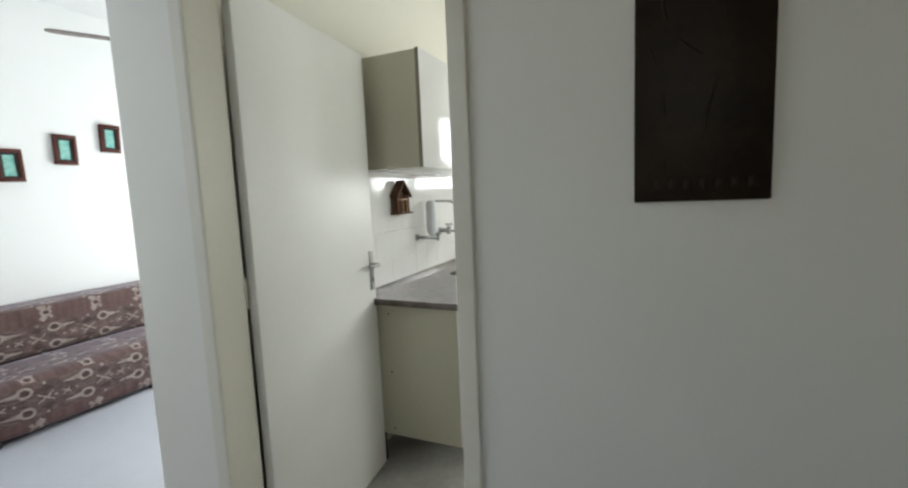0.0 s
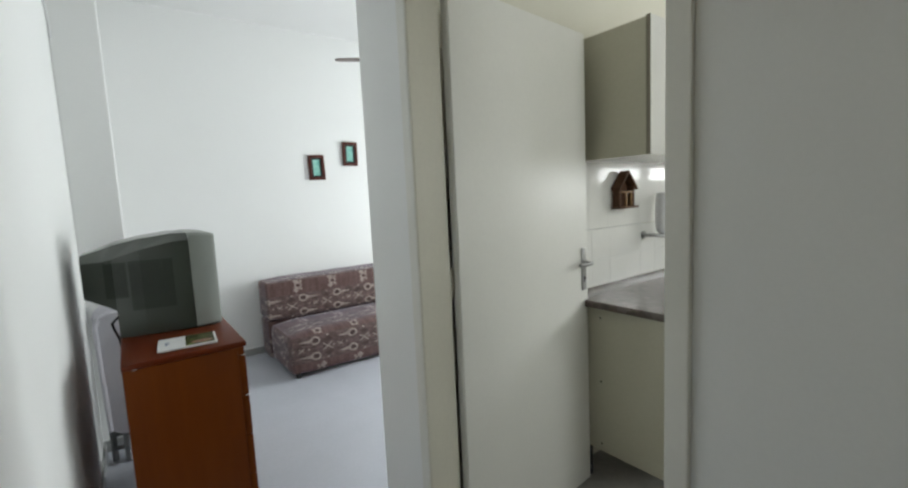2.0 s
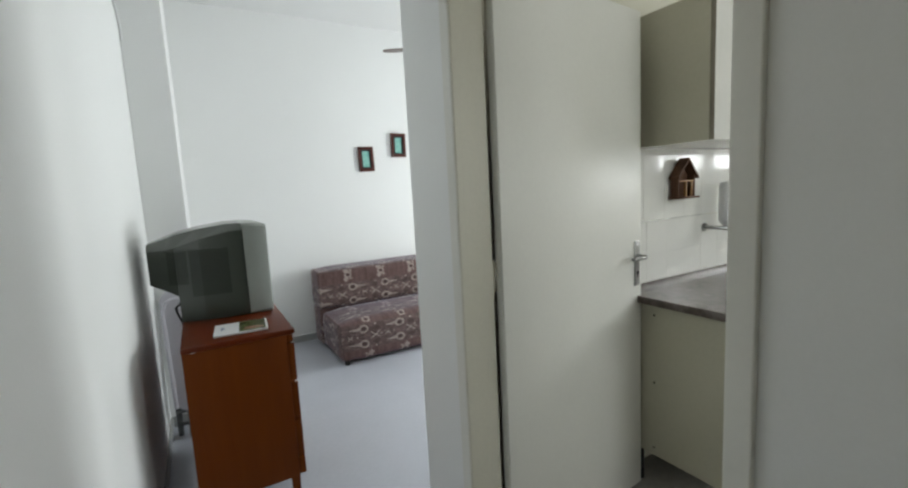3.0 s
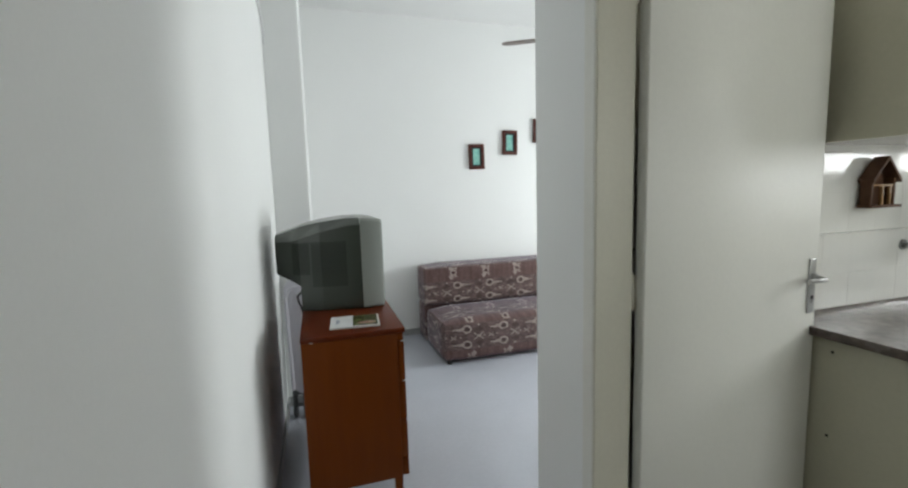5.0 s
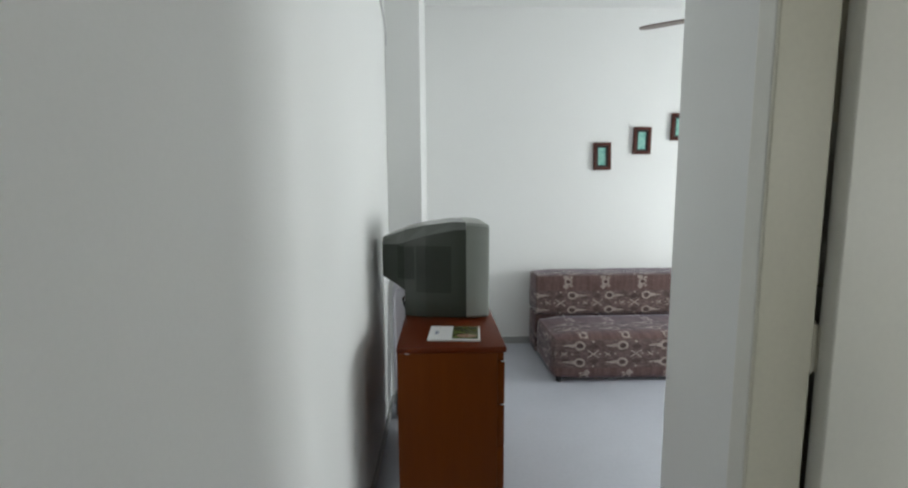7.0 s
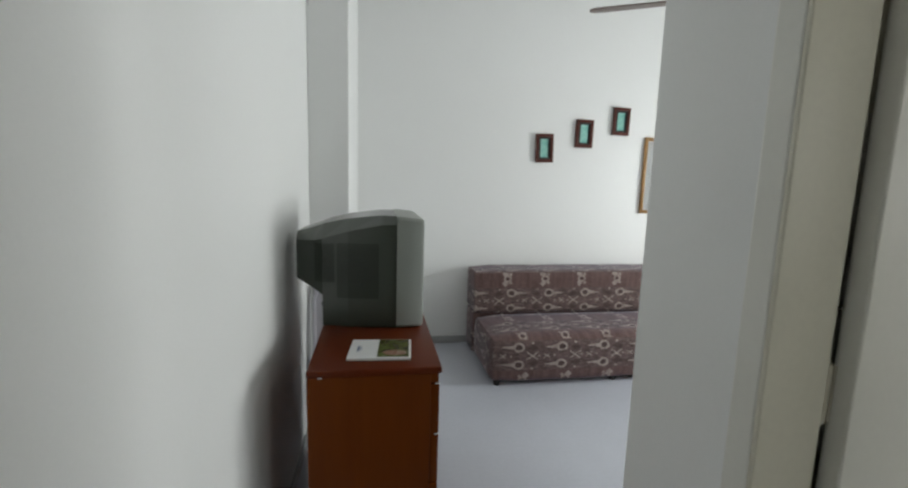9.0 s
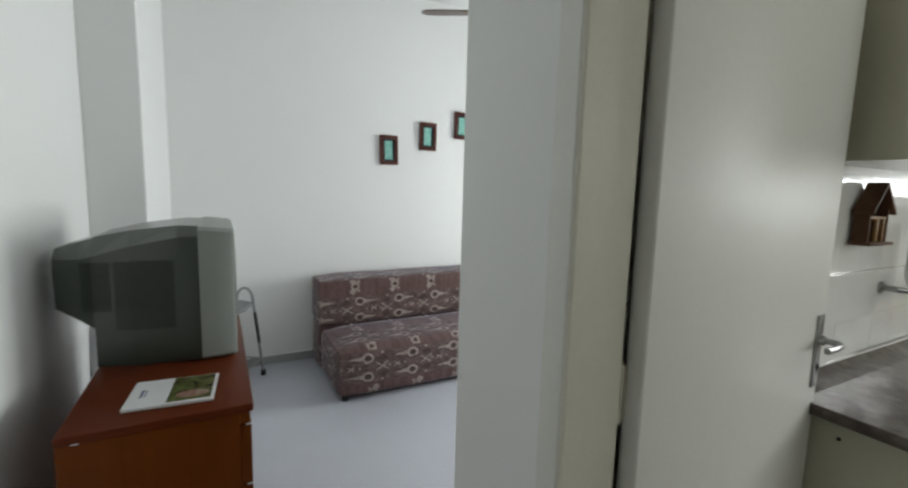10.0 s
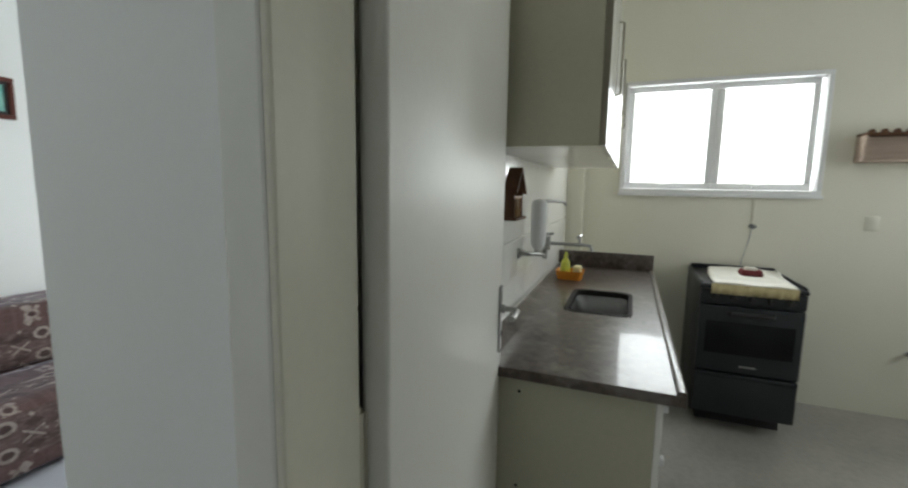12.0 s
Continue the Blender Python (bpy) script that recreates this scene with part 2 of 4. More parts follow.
TVDARK.node_tree.nodes["Principled BSDF"].inputs["Coat Roughness"].default_value = 0.22
TVDARK.node_tree.nodes["Principled BSDF"].inputs["Specular IOR Level"].default_value = 0.7
TVPANEL = surface("dark_tv_side_panel", (0.023, 0.031, 0.021), (0.018, 0.025, 0.017), 0.38, 3, 220, 0.1, 0.0008)
TVSLOT_SHADE = surface("tv_slot_shade", (0.019, 0.025, 0.018), (0.014, 0.019, 0.013), 0.5, 3, 220, 0.0)
TVSILVER = surface("silver_tv_plastic", (0.30, 0.32, 0.295), (0.265, 0.285, 0.26), 0.4, 3, 220, 0.06, 0.0008)
SCREEN = surface("tv_screen_glass", (0.03, 0.034, 0.033), (0.022, 0.026, 0.025), 0.07, 3, 40, 0.0)
CLOTH = sofa_cloth("patterned_sofa_cloth")
LILAC = surface("lilac_white_plastic", (0.66, 0.65, 0.70), (0.60, 0.59, 0.645), 0.4, 4, 80, 0.03)
WHITEPLASTIC = surface("white_plastic", (0.76, 0.76, 0.76), (0.70, 0.70, 0.71), 0.38, 4, 80, 0.03)
GREYMETAL = surface("grey_painted_tube", (0.21, 0.215, 0.22), (0.15, 0.155, 0.16), 0.32, 6, 90, 0.03, metal=0.5)
GREYSEAT = surface("grey_seat_vinyl", (0.23, 0.24, 0.245), (0.18, 0.19, 0.195), 0.5, 5, 90, 0.1)
BRONZE = surface("dark_bronze", (0.024, 0.013, 0.007), (0.006, 0.004, 0.003), 0.45, 9, 60, 0.4, 0.002)
BRONZE.node_tree.nodes["Principled BSDF"].inputs["Specular IOR Level"].default_value = 0.2
PAPER = surface("white_paper", (0.80, 0.80, 0.80), (0.74, 0.75, 0.75), 0.4, 6, 90, 0.0)
INK = surface("blue_ink", (0.12, 0.17, 0.30), (0.08, 0.12, 0.24), 0.4, 6, 90, 0.0)
PHOTO = surface("food_photo_print", (0.13, 0.17, 0.05), (0.05, 0.022, 0.013), 0.25, 24, 90, 0.0)
PHOTO_RED = surface("food_photo_red", (0.26, 0.11, 0.075), (0.42, 0.33, 0.26), 0.25, 60, 90, 0.0)
SEA = surface("green_sea_print", (0.34, 0.66, 0.56), (0.13, 0.40, 0.36), 0.25, 26, 90, 0.0)
SINKRIM = surface("dark_sink_rim", (0.03, 0.028, 0.026), (0.018, 0.017, 0.016), 0.75, 9, 60, 0.05)
SINKRIM.node_tree.nodes["Principled BSDF"].inputs["Specular IOR Level"].default_value = 0.1
MATBLACK = surface("black_mount", (0.02, 0.02, 0.02), (0.014, 0.014, 0.014), 0.6, 8, 90, 0.0)
MIRROR, _mt, _mb = shade("mirror_glass")
_mb.inputs["Base Color"].default_value, _mb.inputs["Metallic"].default_value, _mb.inputs["Roughness"].default_value = (0.9, 0.9, 0.9, 1), 1.0, 0.02
FANWOOD = surface("brown_fan_blade", (0.20, 0.155, 0.14), (0.15, 0.115, 0.10), 0.4, 6, 70, 0.04)
AMBER = surface("orange_plastic", (0.75, 0.30, 0.04), (0.62, 0.22, 0.03), 0.25, 8, 60, 0.0)
YELLOW = surface("yellow_green_soap", (0.62, 0.60, 0.06), (0.40, 0.44, 0.05), 0.2, 8, 60, 0.0)
SPONGE = surface("yellow_sponge", (0.75, 0.68, 0.40), (0.65, 0.58, 0.32), 0.9, 20, 200, 0.3)
LINEN = surface("white_table_cloth", (0.82, 0.80, 0.74), (0.74, 0.71, 0.63), 0.85, 8, 200, 0.2, 0.002)
LACE = surface("yellowed_lace_edge", (0.62, 0.52, 0.30), (0.46, 0.38, 0.20), 0.85, 20, 160, 0.3, 0.002)
REDCLOTH = surface("dark_red_cloth", (0.20, 0.03, 0.035), (0.12, 0.018, 0.02), 0.8, 20, 160, 0.3, 0.002)


# ---- building helpers ----
ROOT = {}


def thing(name, at, label, category, group=""):
    ob = new(name)
    ob.location = at
    ob.empty_display_size = 0.05
    ROOT[ob] = Vector(at)
    return tagged(ob, label, category, group)


def mesh_of(name, bm, material, smooth=False):
    bmesh.ops.recalc_face_normals(bm, faces=bm.faces)
    me = bpy.data.meshes.new(name)
    bm.to_mesh(me)
    bm.free()
    me.materials.append(material)
    if smooth:
        me.polygons.foreach_set("use_smooth", [True] * len(me.polygons))
        me.set_sharp_from_angle(angle=radians(35))
    return me


def part(name, bm, material, parent, label="", smooth=True):
    """One mesh, given in world metres, under a thing or a part."""
    base = ROOT.get(parent, Vector((0, 0, 0)))
    bmesh.ops.translate(bm, vec=-base, verts=bm.verts)
    ob = new(name, mesh_of(name, bm, material, smooth))
    ob.parent = parent
    ROOT[ob] = base
    return tagged(ob, label)


def structure(name, bm, material, label, category, smooth=False):
    ob = new(name, mesh_of(name, bm, material, smooth))
    ROOT[ob] = Vector((0, 0, 0))
    return tagged(ob, label, category, kind="structure")


def box(x0, x1, y0, y1, z0, z1, r=0.0, bm=None, seg=2):
    fresh = bmesh.new()
    bmesh.ops.create_cube(fresh, size=1)
    bmesh.ops.scale(fresh, vec=(x1 - x0, y1 - y0, z1 - z0), verts=fresh.verts)
    bmesh.ops.translate(fresh, vec=((x0 + x1) / 2, (y0 + y1) / 2, (z0 + z1) / 2), verts=fresh.verts)
    if r:
        bmesh.ops.bevel(fresh, geom=fresh.edges[:], offset=r, segments=seg, profile=0.5, affect="EDGES")
    return merge(bm, fresh)


def merge(bm, fresh):
    if bm is None:
        return fresh
    me = bpy.data.meshes.new("scratch")
    fresh.to_mesh(me)
    fresh.free()
    bm.from_mesh(me)
    bpy.data.meshes.remove(me)
    return bm


def rod(a, b, r0, r1=None, n=14, bm=None):
    a, b = Vector(a), Vector(b)
    fresh = bmesh.new()
    bmesh.ops.create_cone(fresh, cap_ends=True, segments=n, radius1=r0, radius2=r0 if r1 is None else r1, depth=(b - a).length)
    turn = (b - a).to_track_quat("Z", "Y").to_matrix().to_4x4()
    bmesh.ops.transform(fresh, matrix=Matrix.Translation((a + b) / 2) @ turn, verts=fresh.verts)
    return merge(bm, fresh)


def tube(points, r, n=10, bm=None):
    """A bent round bar through the points."""
    fresh, rings = bmesh.new(), []
    pts = [Vector(p) for p in points]
    for k, p in enumerate(pts):
        d = (pts[min(k + 1, len(pts) - 1)] - pts[max(k - 1, 0)]).normalized()
        side = d.orthogonal().normalized() if not rings else (axis - d * axis.dot(d)).normalized()
        axis = side
        up = d.cross(side)
        rings.append([fresh.verts.new(p + (side * math.cos(2 * math.pi * i / n) + up * math.sin(2 * math.pi * i / n)) * r) for i in range(n)])
    for a, b in zip(rings, rings[1:]):
        for i in range(n):
            fresh.faces.new((a[i], a[(i + 1) % n], b[(i + 1) % n], b[i]))
    fresh.faces.new(rings[0])
    fresh.faces.new(rings[-1])
    return merge(bm, fresh)


def loft(sections, bm=None):
    """Closed skin through equally long closed rings of points, capped at both ends."""
    fresh = bmesh.new()
    rings = [[fresh.verts.new(p) for p in s] for s in sections]
    n = len(rings[0])
    for a, b in zip(rings, rings[1:]):
        for i in range(n):
            fresh.faces.new((a[i], a[(i + 1) % n], b[(i + 1) % n], b[i]))
    fresh.faces.new(rings[0])
    fresh.faces.new(rings[-1])
    return merge(bm, fresh)


def round_rect(cx, cy, wx, wy, r, n=6):
    out = []
    for qx, qy, start in ((1, 1, 0), (-1, 1, 90), (-1, -1, 180), (1, -1, 270)):
        for k in range(n + 1):
            a = radians(start + 90 * k / n)
            out.append((cx + qx * (wx / 2 - r) + r * math.cos(a), cy + qy * (wy / 2 - r) + r * math.sin(a)))
    return out


def frame_bars(y0, y1, z0, z1, w, x0, x1, r=0.004):
    """A rectangular frame in a plane of constant x."""
    bm = box(x0, x1, y0, y1, z0, z0 + w, r)
    box(x0, x1, y0, y1, z1 - w, z1, r, bm)
    box(x0, x1, y0, y0 + w, z0 + w, z1 - w, r, bm)
    return box(x0, x1, y1 - w, y1, z0 + w, z1 - w, r, bm)


# ---- structure ----
H = 3.0
WX = 0.651     # west wall face
NY = 4.36      # north wall face of the living room
CX = 1.62      # corridor face of the kitchen wall
KY = 1.36      # tiled kitchen wall
KX = 4.78      # kitchen window wall
structure("floor", box(-0.7, 5.6, 1.45, 4.6, -0.12, 0.0), TILE_FLOOR, "pale grey glossy tiled floor of the living room", "floor")
structure("floor_corridor", box(-0.7, 1.69, -1.75, 1.45, -0.12, 0.0), TILE_FLOOR, "pale grey glossy floor of the corridor", "floor")
structure("floor_kitchen", box(1.69, 5.0, -1.75, 1.45, -0.12, 0.0), KFLOOR, "worn beige-grey kitchen floor", "floor")
structure("ceiling", box(-0.7, 5.6, -1.75, 4.6, H, H + 0.12), CEIL, "plain white plaster ceiling", "ceiling")
bm = box(WX - 0.14, WX, 0.42, NY, 0, H)
structure("wall_west", bm, PAINT, "white painted corridor and living room wall", "wall")
structure("wall_north", box(WX - 0.14, 5.35, NY, NY + 0.14, 0, H), PAINT, "white painted living room wall behind the sofa", "wall")
structure("pillar", box(WX, 0.866, 3.19, NY, 0, H, 0.006), PAINT, "white painted pillar in the room corner", "pillar")
WS, WN = 2.03, 3.41      # living room window, south and north jamb
bm = box(5.2, 5.35, 1.36, WS, 0, H)
box(5.2, 5.35, WN, NY, 0, H, bm=bm)
box(5.2, 5.35, WS, WN, 0, 0.55, bm=bm)
box(5.2, 5.35, WS, WN, 1.98, H, bm=bm)
structure("wall_east", bm, PAINT, "white painted living room wall with a wide window", "wall")
bm = box(CX, 1.726, 1.22, 1.549, 0, H, 0.008)
box(1.726, CX + 0.13, 1.27, 1.549, 0, H, bm=bm)
box(CX, CX + 0.13, -1.6, 0.365, 0, H, bm=bm)
box(CX, CX + 0.13, 0.365, 1.22, 2.10, H, bm=bm)
structure("wall_corridor", bm, PAINT, "white painted corridor wall with the kitchen doorway", "wall")
structure("wall_partition_living", box(CX + 0.13, 5.2, 1.46, 1.549, 0, H), PAINT, "white painted wall between living room and kitchen", "wall")
kitchen_north = structure("wall_kitchen_north", box(CX + 0.13, KX, KY, 1.46, 0, H), CREAM, "cream kitchen wall with white tiles over the worktop", "wall")
bm = box(KX, KX + 0.14, 0.985, KY + 0.1, 0, H)
box(KX, KX + 0.14, -1.6, -0.18, 0, H, bm=bm)
box(KX, KX + 0.14, -0.18, 0.985, 0, 1.385, bm=bm)
box(KX, KX + 0.14, -0.18, 0.985, 2.125, H, bm=bm)
structure("wall_kitchen_east", bm, CREAM, "cream painted kitchen wall with a two-pane window", "wall")
bm = box(-0.7, 2.95, -1.75, -1.6, 0, H)
box(4.35, KX + 0.14, -1.75, -1.6, 0, H, bm=bm)
box(2.95, 4.35, -1.75, -1.6, 0, 1.15, bm=bm)
box(2.95, 4.35, -1.75, -1.6, 2.25, H, bm=bm)
structure("wall_south", bm, PAINT, "plain white wall closing the flat", "wall")
# unseen recess wall, left open so the added corridor fill can pass
bm = box(-0.7, -0.56, -1.6, -0.55, 0, H)
box(-0.7, -0.56, -0.55, 0.42, 0, 1.0, bm=bm)
box(-0.7, -0.56, -0.55, 0.42, 2.2, H, bm=bm)
box(-0.56, WX - 0.14, 0.42, 0.56, 0, H, bm=bm)
structure("wall_side_room", bm, PAINT, "plain white wall of the side recess", "wall")
structure("backdrop", box(5.3, 5.32, -1.2, 2.0, 0.6, 3.2), GLOW, "overcast white sky outside the window", "sky")
structure("pipe_casing", box(4.69, KX, 1.235, KY, 0, H, 0.004), CREAM, "cream boxed pipe in the kitchen corner", "pipe casing")
structure("masonry_block", box(4.36, KX, 0.76, 1.235, 0, 0.87, 0.004), CREAM, "cream masonry block beside the worktop", "wall")

bm = box(0.866, 5.2, NY - 0.012, NY, 0, 0.065, 0.002)
box(0.866, 0.878, 3.19, NY - 0.012, 0, 0.065, 0.002, bm)
box(WX, 0.878, 3.178, 3.19, 0, 0.065, 0.002, bm)
box(WX, WX + 0.012, 0.42, 3.178, 0, 0.065, 0.002, bm)
box(CX - 0.012, CX, 1.25, 1.561, 0, 0.065, 0.002, bm)
box(CX - 0.012, CX, -1.6, 0.34, 0, 0.065, 0.002, bm)
box(CX, 5.2, 1.549, 1.561, 0, 0.065, 0.002, bm)
structure("baseboard", bm, SKIRT, "grey ceramic skirting along the walls", "baseboard")

bm = box(0.8785, 5.2, NY - 0.0125, NY - 0.0005, 0.0652, 0.0695)
box(0.8662, 0.8785, 3.19, NY - 0.0005, 0.0652, 0.0695, bm=bm)
structure("trim_joint", bm, PAINT, "pale joint along the top of the skirting", "trim")

# door frame and casing
bm = box(CX - 0.010, 1.7285, 1.19, 1.22, 0, 2.07, 0.003)
box(1.7, 1.7285, 1.2, 1.27, 0, 2.085, 0.001, bm)
box(CX - 0.002, 1.715, 0.365, 0.395, 0, 2.07, 0.002, bm)
box(1.715, 1.752, 0.365, 0.382, 0, 2.085, 0.001, bm)
box(CX - 0.002, 1.715, 0.365, 1.22, 2.07, 2.10, 0.002, bm)
structure("trim_door_frame", bm, FRAMEPAINT, "cream enamelled wooden door frame", "door frame")
bm = box(CX - 0.012, CX, 1.197, 1.247, 0, 2.13, 0.004)
box(CX - 0.014, CX, 0.352, 0.395, 0, 2.13, 0.003, bm)
box(CX - 0.014, CX, 0.352, 1.247, 2.07, 2.13, 0.003, bm)
structure("trim_casing", bm, DOORPAINT, "white enamelled door casing", "door frame")


# ---- door ----
def kitchen_door():
    swing = Matrix.Translation((1.752, 1.163, 0)) @ Matrix.Rotation(radians(6.2), 4, "Z")

    def turned(bm):
        bmesh.ops.transform(bm, matrix=swing, verts=bm.verts)
        return bm

    door = thing("door_1", (1.752, 1.18, 0.008), "open off-white enamelled flush door with a lever handle", "door")
    door["kind"] = "structure"
    part("door_leaf", turned(box(-0.0065, 0.798, 0, 0.035, 0.008, 2.048, 0.006, seg=3)), DOORPAINT, door)
    for z in (0.2, 1.035, 1.85):
        bm = rod((-0.0145, 0.036, z), (-0.0145, 0.036, z + 0.1), 0.0075, n=12)
        box(-0.0095, -0.0065, 0.027, 0.036, z + 0.002, z + 0.098, 0.0005, bm)
        rod((-0.0145, 0.036, z - 0.006), (-0.0145, 0.036, z + 0.106), 0.004, n=10, bm=bm)
        part("hinge", turned(bm), FRAMEPAINT, door, "painted steel hinge")
    for side, y0, y1, out in (("front", -0.006, 0.0, -1), ("rear", 0.035, 0.041, 1)):
        plate = part("handle_plate", turned(box(0.742, 0.778, y0, y1, 0.93, 1.12, 0.0025)), CHROME, door, "tall steel handle plate")
        yy = (y0 + y1) / 2
        bm = tube([(0.76, yy, 1.055), (0.76, yy + out * 0.03, 1.055), (0.757, yy + out * 0.043, 1.055), (0.742, yy + out * 0.05, 1.055),
                   (0.70, yy + out * 0.05, 1.056), (0.655, yy + out * 0.047, 1.058)], 0.0075)
        rod((0.76, yy, 1.055), (0.76, yy + out * 0.014, 1.055), 0.0125, bm=bm)
        part("lever", turned(bm), CHROME, plate)
        bm = rod((0.76, yy, 0.985), (0.76, yy + out * 0.006, 0.985), 0.007)
        box(0.7575, 0.7625, min(yy, yy + out * 0.004), max(yy, yy + out * 0.004), 0.965, 0.985, bm=bm)
        part("keyhole", turned(bm), RUBBER, plate)
    part("lock_plate", turned(box(0.7975, 0.7995, 0.008, 0.027, 0.92, 1.12)), CHROME, door)


kitchen_door()


# ---- windows ----
def kitchen_window():
    win = thing("window_1", (KX, 0.4, 1.37), "white aluminium two-pane kitchen window, bright daylight behind", "window")
    win["kind"] = "structure"
    part("window_frame", frame_bars(-0.193, 0.998, 1.372, 2.138, 0.03, KX - 0.018, KX + 0.09), ALU, win)
    part("window_sill", box(KX - 0.03, KX + 0.02, -0.2, 1.005, 1.352, 1.374, 0.003), ALU, win)
    for y0, y1 in ((-0.152, 0.4105), (0.4125, 0.969)):
        sash = part("sash", frame_bars(y0, y1, 1.404, 2.113, 0.042, KX + 0.044, KX + 0.082), ALU, win)
        sash_pane = part("pane", box(KX + 0.060, KX + 0.066, y0 + 0.038, y1 - 0.038, 1.442, 2.075), GLASS, sash, "bright window glass")
        sash_pane.visible_shadow = False
        mid = (y0 + y1) / 2
        bm = box(KX + 0.026, KX + 0.044, mid - 0.045, mid + 0.045, 1.412, 1.434, 0.003)
        tube([(KX + 0.026, mid + 0.03, 1.426), (KX + 0.012, mid + 0.02, 1.428), (KX + 0.008, mid - 0.03, 1.44)], 0.006, bm=bm)
        part("latch", bm, ALU, sash)


kitchen_window()


def living_window():
    win = thing("window_2", (5.2, 2.72, 0.55), "wide white sliding living room window", "window")
    win["kind"] = "structure"
    part("window_frame", frame_bars(WS, WN, 0.55, 1.98, 0.045, 5.19, 5.29), ALU, win)
    for y0, y1, x in ((WS + 0.045, 2.75, 5.215), (2.69, WN - 0.045, 5.245)):
        sash = part("sash", frame_bars(y0, y1, 0.595, 1.935, 0.05, x, x + 0.028), ALU, win)
        p = part("pane", box(x + 0.011, x + 0.016, y0 + 0.045, y1 - 0.045, 0.64, 1.89), GLASS, sash)
        p.visible_shadow = False


living_window()


# ---- living room ----
def chest_of_drawers():
    x0, x1, y0, y1 = 0.811, 1.212, 1.9585, 2.86
    t = thing("chest_of_drawers", (1.01, 2.41, 0), "reddish cherry wood chest of drawers against the wall", "chest of drawers")
    bm = box(0.809, 1.226, 1.956, 2.876, 0.803, 0.826, 0.005)
    part("top", bm, CHERRYTOP, t)
    part("corner_chip", box(0.842, 0.857, 1.9545, 1.9575, 0.803, 0.8055, 0.001), PAPER, t, "pale chipped edge")
    bm = box(x0, x1 - 0.02, y0, y0 + 0.018, 0.165, 0.803, 0.002)
    box(x0, x1 - 0.02, y1 - 0.018, y1, 0.165, 0.803, 0.002, bm)
    # unseen back panel, carried down near the floor to block light from below
    box(x0, x0 + 0.01, y0 + 0.05, y1 - 0.05, 0.02, 0.803, bm=bm)
    box(x0 + 0.01, x1 - 0.02, y0 + 0.018, y1 - 0.018, 0.165, 0.183, bm=bm)
    part("body", bm, CHERRY, t)
    part("top_rail", box(x1 - 0.02, x1 + 0.004, y0 + 0.001, y1 - 0.001, 0.772, 0.803, 0.002), CHERRY, t)
    for k in range(4):
        z, high = (0.252 + (k - 1) * 0.173, 0.168) if k else (0.170, 0.077)
        d = part("drawer", box(x1 - 0.02, x1 + 0.008, y0 + 0.003, y1 - 0.003, z, z + high, 0.004), CHERRY, t)
        # black strip just proud of the drawer, standing for a groove's shade
        part("groove_shade_strip", box(x1 + 0.0075, x1 + 0.0085, y0 + 0.25, y1 - 0.25, z + high - 0.03, z + high - 0.012), RUBBER, d)
        if k < 2:
            continue
        part("edge_chip", box(x1 - 0.006, x1 + 0.0085, y0 + 0.001, y0 + 0.0028, z + high + 0.0005, z + high + 0.0034), PAPER, t, "pale worn edge of the drawer")
    for x in (x0 + 0.02, x1 - 0.055):
        for y in (y0 + 0.004, y1 - 0.039):
            part("leg", loft([[(x + i * 0.004, y + i * 0.004, z), (x + 0.035 - i * 0.004, y + i * 0.004, z), (x + 0.035 - i * 0.004, y + 0.035 - i * 0.004, z), (x + i * 0.004, y + 0.035 - i * 0.004, z)]
                              for i, z in ((0, 0.165), (1, 0.06), (2, 0.0))]), CHERRY, t)


chest_of_drawers()


